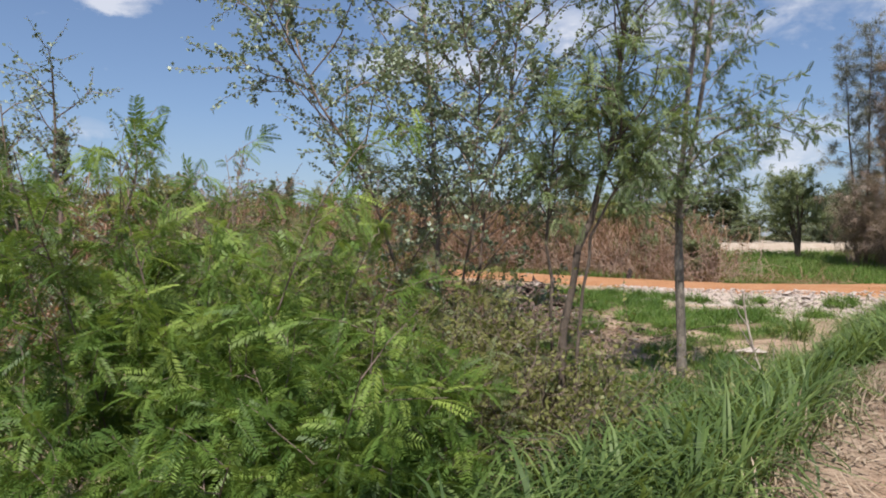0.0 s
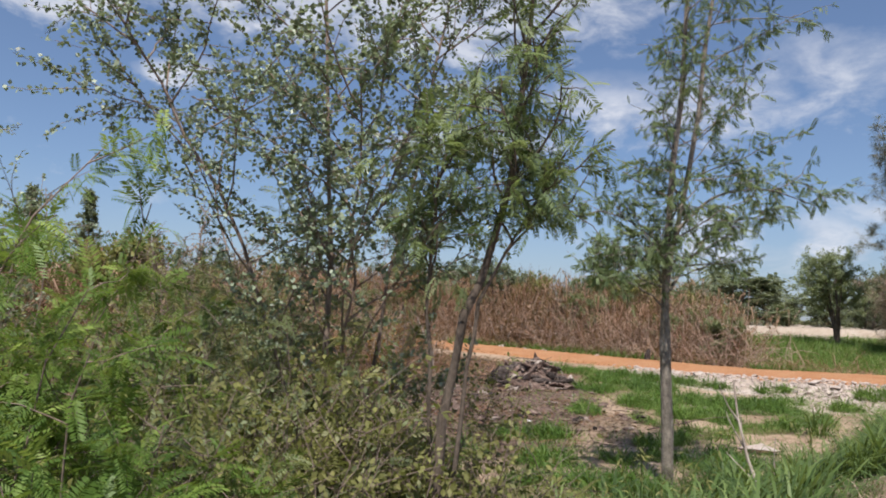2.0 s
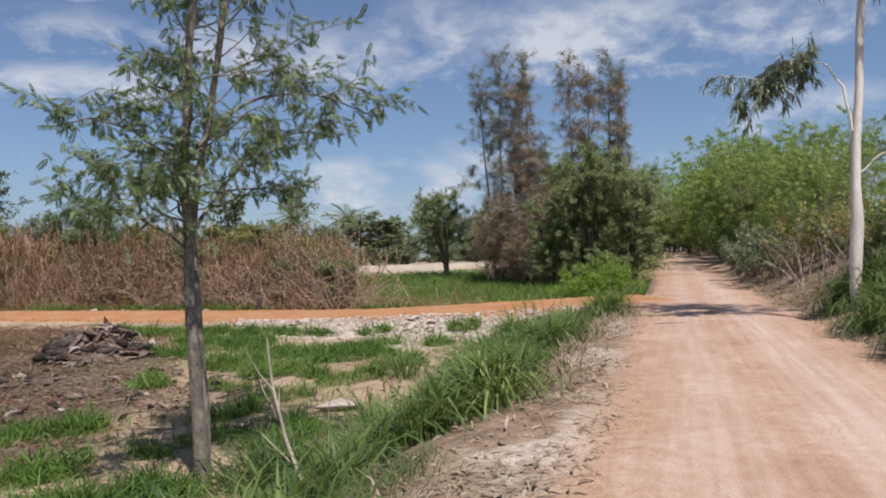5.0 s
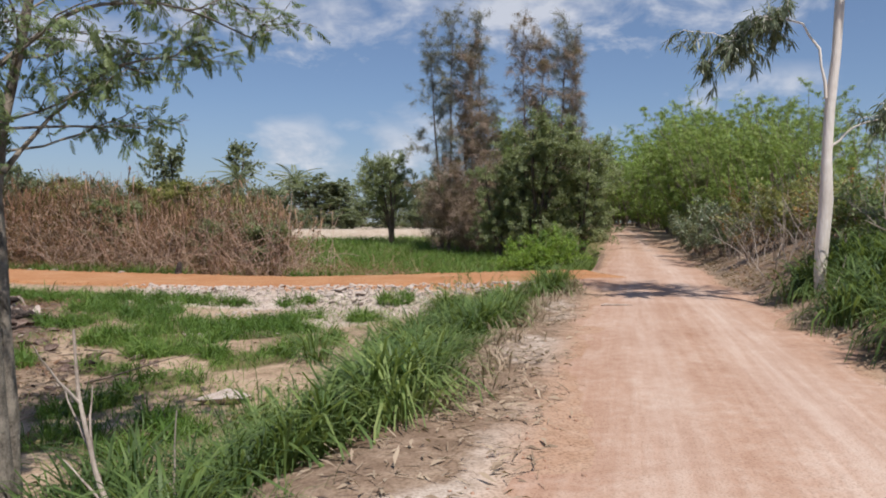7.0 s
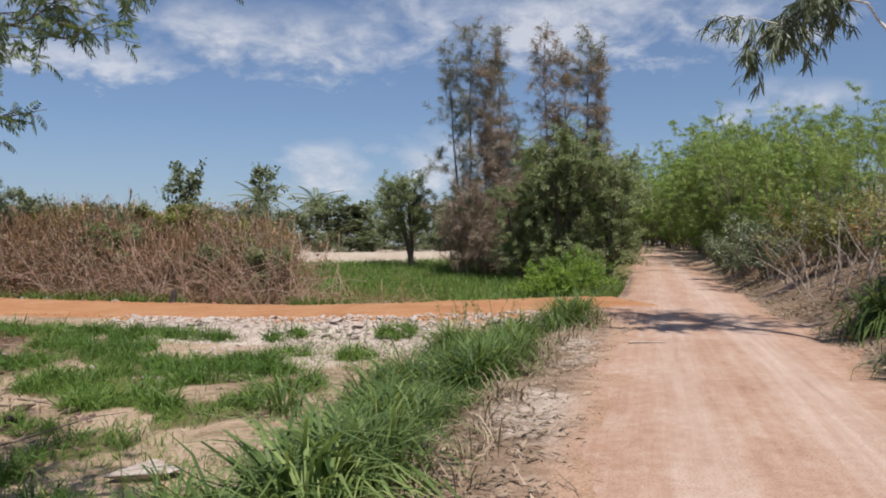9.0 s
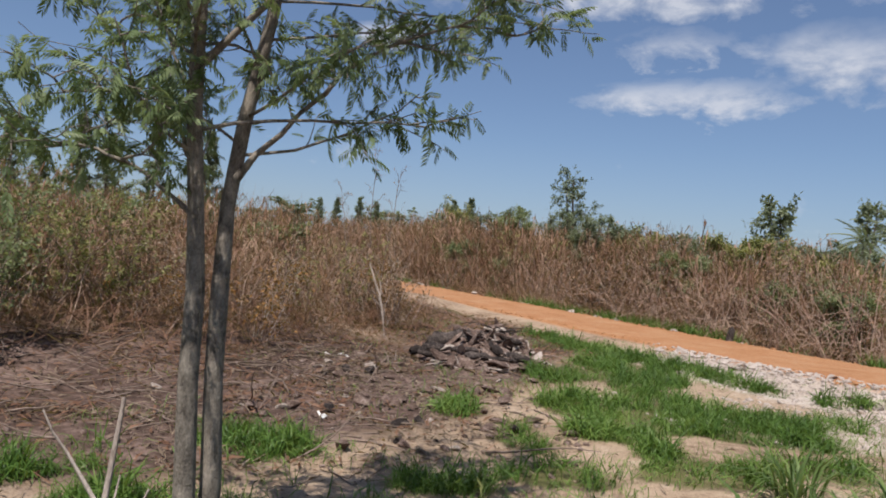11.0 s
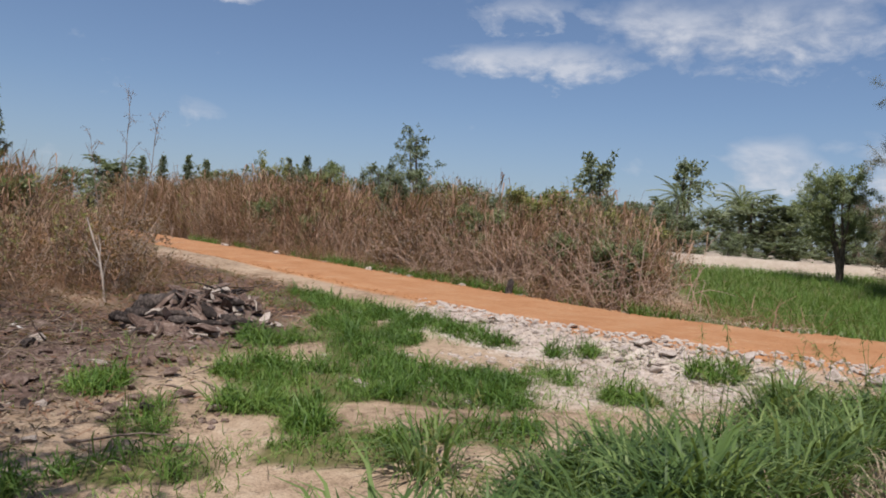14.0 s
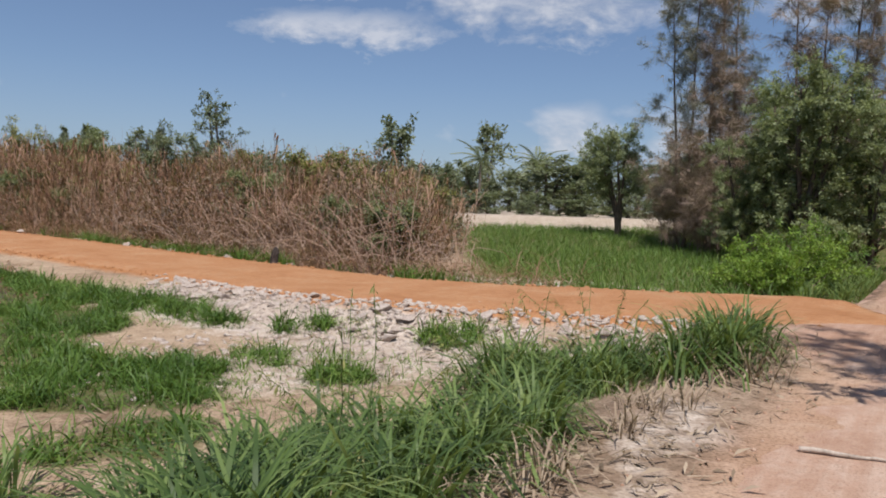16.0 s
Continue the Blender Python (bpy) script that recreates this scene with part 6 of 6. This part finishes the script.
bm = bmesh.new()
bmesh.ops.create_grid(bm, x_segments=52, y_segments=60, size=1)
for v in bm.verts:
    x, y = v.co.x * PILE_X * 1.1, v.co.y * PILE_Y * 1.1
    v.co = Vector((x, y, pile_z(x, y) + 0.05 * noise.noise(Vector((x * 9, y * 9, 1))) - 0.07))
me = bpy.data.meshes.new("mound")
bm.to_mesh(me)
bm.free()
me.materials.append(M_ASH)
mo = new("mound", me)
mo.parent = pile
rs = RS(44)
for k in range(280):
    a, r = rs.rand() * 6.28, math.sqrt(rs.rand())
    x, y = PILE_X * r * math.cos(a), PILE_Y * r * math.sin(a)
    ob = new("clod", CLODS[(0, 1, 3, 0, 2, 1, 3, 0, 4)[k % 9]])
    ob.parent = pile
    s = 0.09 + 0.40 * rs.rand() ** 2.2
    ob.location = (x, y, pile_z(x, y) - 0.02)
    ob.scale = (s * 1.4, s * (0.6 + 0.5 * rs.rand()), s * (0.3 + 0.5 * rs.rand()))
    ob.rotation_euler = (rs.randn() * 0.5, rs.randn() * 0.5, rs.rand() * 6.28)


def charred_log(x, y, z, length, r, az, tilt, seed):
    """A short burnt log, knotted and tapering, with a ragged end."""
    rs2 = RS(seed)
    d = np.array([math.cos(az) * math.cos(tilt), math.sin(az) * math.cos(tilt), math.sin(tilt)])
    t = np.linspace(-0.5, 0.5, 9)
    pts = np.array([x, y, z]) + t[:, None] * length * d + rs2.randn(9, 3) * 0.02
    rad = r * (1 - 0.3 * (t + 0.5)) * (1 + 0.2 * rs2.randn(9))
    rad[0], rad[-1] = r * 0.55, r * 0.15
    b = bags()
    tube(b, pts, np.abs(rad), 9, seed, 0.45)
    return finish(b, "charred_log", M_CHAR, pile)


for k, (x, y, z, length, r, az, tilt) in enumerate([(-0.75, -0.55, 0.34, 0.55, 0.19, 0.2, 0.1), (-0.15, -0.55, 0.46, 0.8, 0.11, -0.35, -0.15), (0.35, -0.75, 0.36, 0.7, 0.09, -0.5, -0.25), (0.85, -0.7, 0.2, 0.5, 0.10, 0.2, 0.0), (-0.95, -0.85, 0.16, 0.7, 0.10, 0.5, 0.15), (0.1, 0.35, 0.55, 1.0, 0.06, 0.9, 0.1), (-0.4, -0.95, 0.26, 1.2, 0.08, -0.15, 0.05), (0.45, -1.05, 0.2, 1.0, 0.07, 0.35, -0.05), (-0.2, -0.2, 0.5, 0.9, 0.09, 0.1, 0.05), (0.5, -0.1, 0.5, 0.7, 0.08, -0.2, -0.2), (-0.6, -1.2, 0.14, 0.8, 0.09, 0.1, 0.0), (-1.0, -0.2, 0.3, 0.6, 0.09, 1.3, 0.2)]):
    charred_log(x, y, z, length, r, az, tilt, 700 + k)
for k in range(24):
    b = bags()
    a, r = rs.rand() * 6.28, rs.rand()
    x, y = 1.3 * PILE_X * r * math.cos(a), 1.1 * PILE_Y * r * math.sin(a)
    st = grow(rs, (x, y, pile_z(x, y) + 0.05), (rs.randn(), rs.randn() * 0.7, 0.02 + 0.1 * rs.rand()), 0.35 + 0.7 * rs.rand(), 5, 0.15, -0.07)
    tube(b, st, np.linspace(0.028 * (0.3 + rs.rand()), 0.007, len(st)), 5, k, 0.2)
    finish(b, "charred_stick", (M_CHAR, M_DEADWOOD)[k % 2], pile, smooth=True)
trail = thing("burnt_rubble", "scattered burnt clods and broken wood around a debris heap", "debris", (1.6, 18.4, ground_at(1.6, 18.4)))
sp = patch_points(RS(46), 260, -2.5, 4.5, 14.5, 21.5, lambda x, y: blob(x, y, 1.0, 18.0, 2.6, 2.4, 0, 0.6))
pieces(trail, "clod", [CLODS[0], CLODS[1], CLODS[3], CLODS[2], CLODS[1], STUMPS[0]], [(x, y, 0.06 + 0.26 * r ** 2.5) for (x, y), r in zip(sp, RS(48).rand(len(sp)))], rs)
# scattered clods and twigs over the burnt ground
rs = RS(45)
bag = bags()
pebbles(bag, rs, patch_points(rs, 900, -6, 5, 13, 24, lambda x, y: blob(x, y, 0.0, 17.6, 4.5, 4.0, 30) * step((fbm(x, y, 1.2, 3, 171) - 0.42) / 0.15)), (0.02, 0.10), flat=0.45)
stuff(bag, "ashen_clods", M_ASH, "ashen clods and lumps over scorched soil", "clods")
bag = bags()
for k, (x, y) in enumerate(patch_points(rs, 330, -8, 4, 12.5, 24, lambda x, y: np.maximum(blob(x, y, -1.5, 17.5, 4.2, 4.8, 20), blob(x, y, -4, 15, 4, 3)))):
    a = rs.rand() * 6.28
    st = grow(rs, (x, y, ground_at(x, y) + 0.02), (math.cos(a), math.sin(a), 0.12 * abs(rs.randn())), 0.5 + 1.1 * rs.rand(), 5, 0.12, -0.03)
    tube(bag, st, np.linspace(0.012 * (0.4 + rs.rand()), 0.004, len(st)), 4, k)
stuff(bag, "fallen_twigs", M_BARK_BROWN, "bare fallen twigs on the burnt ground", "twigs")


def dead_stick(name, label, pts, r0, seed, forks=3):
    rs2 = RS(seed)
    root = thing(name, label, "stick", (pts[0][0], pts[0][1], ground_at(pts[0][0], pts[0][1])))
    o = np.array([pts[0][0], pts[0][1], 0])
    path = stem_path(rs2, [np.array(p) - o for p in pts], 9, 0.008)
    b = bags()
    tube(b, path, np.linspace(r0, r0 * 0.35, 9), 6, seed, 0.15)
    finish(b, "stem", M_DEADWOOD, root, smooth=True)
    for k in range(forks):
        q, e = along(path, 0.35 + 0.5 * rs2.rand(1))
        tw = grow(rs2, q[0], e[0] + rs2.randn(3) * 0.5, 0.5, 5, 0.12, 0.05)
        b = bags()
        tube(b, tw, np.linspace(r0 * 0.45, r0 * 0.15, len(tw)), 5, k)
        finish(b, "twig", M_DEADWOOD, root, smooth=True)
    return root


dead_stick("dead_stick", "leaning grey dead branch stuck in the verge", [(4.05, 9.9, -0.5), (3.9, 10.15, 0.1), (3.75, 10.3, 0.75), (3.7, 10.4, 1.3)], 0.026, 1, 4)
dead_stick("dead_stick", "thin dry stick standing in the grass", [(4.4, 11.0, -0.5), (4.35, 11.0, 0.2), (4.38, 11.0, 0.75)], 0.013, 2, 1)
dead_stick("burnt_sapling", "scorched bare sapling at the edge of the burnt ground", [(-1.2, 23.6, -0.3), (-1.4, 23.7, 0.7), (-1.9, 23.8, 1.7)], 0.035, 3, 4)
dead_stick("dead_stick", "charred upright stick on burnt ground", [(0.4, 20.6, -0.5), (0.42, 20.6, 0.2)], 0.02, 4, 0)
dead_stick("dead_stick", "pale dry branch lying on the shoulder", [(11.9, 15.75, 0.02), (12.15, 15.6, 0.03), (12.4, 15.5, 0.02)], 0.02, 5, 0)
dead_stick("dead_stick", "thin dry stick standing in the verge grass", [(9.1, 17.8, -0.5), (9.13, 17.8, 0.1), (9.1, 17.75, 0.45)], 0.016, 6, 1)
# white scraps
for k, (x, y) in enumerate([(-0.62, 20.35), (-0.4, 20.25), (1.3, 16.3), (1.45, 16.2), (-0.8, 20.2)]):
    bm = bmesh.new()
    bmesh.ops.create_grid(bm, x_segments=6, y_segments=5, size=0.05)
    for v in bm.verts:
        v.co.z += 0.05 * noise.noise(v.co * 14 + Vector((k, 0, 0))) + 0.03
    me = bpy.data.meshes.new("paper_scrap")
    bm.to_mesh(me)
    bm.free()
    me.materials.append(M_WHITE)
    ob = tagged(new("paper_scrap", me), "crumpled white paper scrap on the ground", "paper", "paper scraps")
    ob.location, ob.rotation_euler = (x, y, ground_at(x, y) + 0.005), (0, 0, k * 1.3)


# stones and stumps along the far edge of the side road, and a pale slab in the field
rs = RS(47)
for k, (x, y, s, m) in enumerate([(-9.5, 45.5, 0.5, 0), (-5.2, 42.0, 0.45, 0), (-2.2, 40.2, 0.5, 0), (0.4, 37.6, 0.4, 0), (1.6, 36.8, 0.45, 0), (2.4, 36.0, 0.4, 0), (6.6, 32.3, 0.35, 0), (9.4, 29.5, 0.3, 0), (11.0, 28.6, 0.3, 0), (4.6, 33.8, 0.3, 0)]):
    ob = tagged(new("roadside_stone", ROCKS[k % 6]), "pale stone lying at the edge of the side road", "stone", "roadside stones")
    ob.location, ob.scale, ob.rotation_euler = (x, y, ground_at(x, y) + 0.1 * s), (s, s * 0.8, s), (0.1, 0.1, k * 1.7)
for k, (x, y, s) in enumerate([(6.3, 31.6, 0.45), (-1.6, 41.9, 0.4), (8.5, 35.6, 0.4)]):
    b = bags()
    st = np.array([(0, 0, -0.1), (0.02, 0.0, 0.12), (0.05, 0.03, 0.34), (0.06, 0.04, 0.42)]) * (s / 0.42)
    tube(b, st, np.array([0.13, 0.10, 0.085, 0.02]), 8, k, 0.4)
    root = thing("tree_stump", "dark burnt tree stump beside the side road", "stump", (x, y, ground_at(x, y)), "stumps")
    finish(b, "stump_body", M_CHAR, root)
ob = tagged(new("stone_slab", rock_mesh("stone_slab", 77, M_MARL, 0.22)), "flat pale stone slab lying in the grass", "stone")
ob.location, ob.scale = (5.2, 14.3, ground_at(5.2, 14.3) + 0.08), (0.6, 0.45, 0.9)


def seeding_weed(x, y, h, seed):
    """A tall grass with drooping seed heads."""
    rs2 = RS(seed)
    root = thing("seeding_grass", "tall seeding grass with drooping brown-green heads", "grass", (x, y, ground_at(x, y)), "seeding grasses")
    for k in range(7):
        a = rs2.rand() * 6.28
        st = grow(rs2, (0.08 * math.cos(a), 0.08 * math.sin(a), -0.02), (0.25 * math.cos(a), 0.25 * math.sin(a), 1), h * (0.75 + 0.4 * rs2.rand()), 8, 0.07, -0.10)
        b = bags()
        tube(b, st, np.linspace(0.005, 0.002, len(st)), 4, k)
        finish(b, "culm", M_GRASS, root)
        b = bags()
        leaves_on(b, rs2, [st[5:]], quad_leaf(0.07, 0.012), 26, 1.0, 0.9, 0.6, (0.2, 0.9), 0.1, 0.004)
        finish(b, "seed_head", M_SCRUB, root)
    return root


for k, (x, y, h) in enumerate([(11.0, 18.9, 1.25), (10.4, 18.2, 1.1), (9.2, 16.0, 1.2), (4.9, 11.2, 1.0), (2.1, 6.2, 1.0), (11.8, 19.7, 1.3), (7.4, 14.3, 1.05)]):
    seeding_weed(x, y, h, 500 + k)
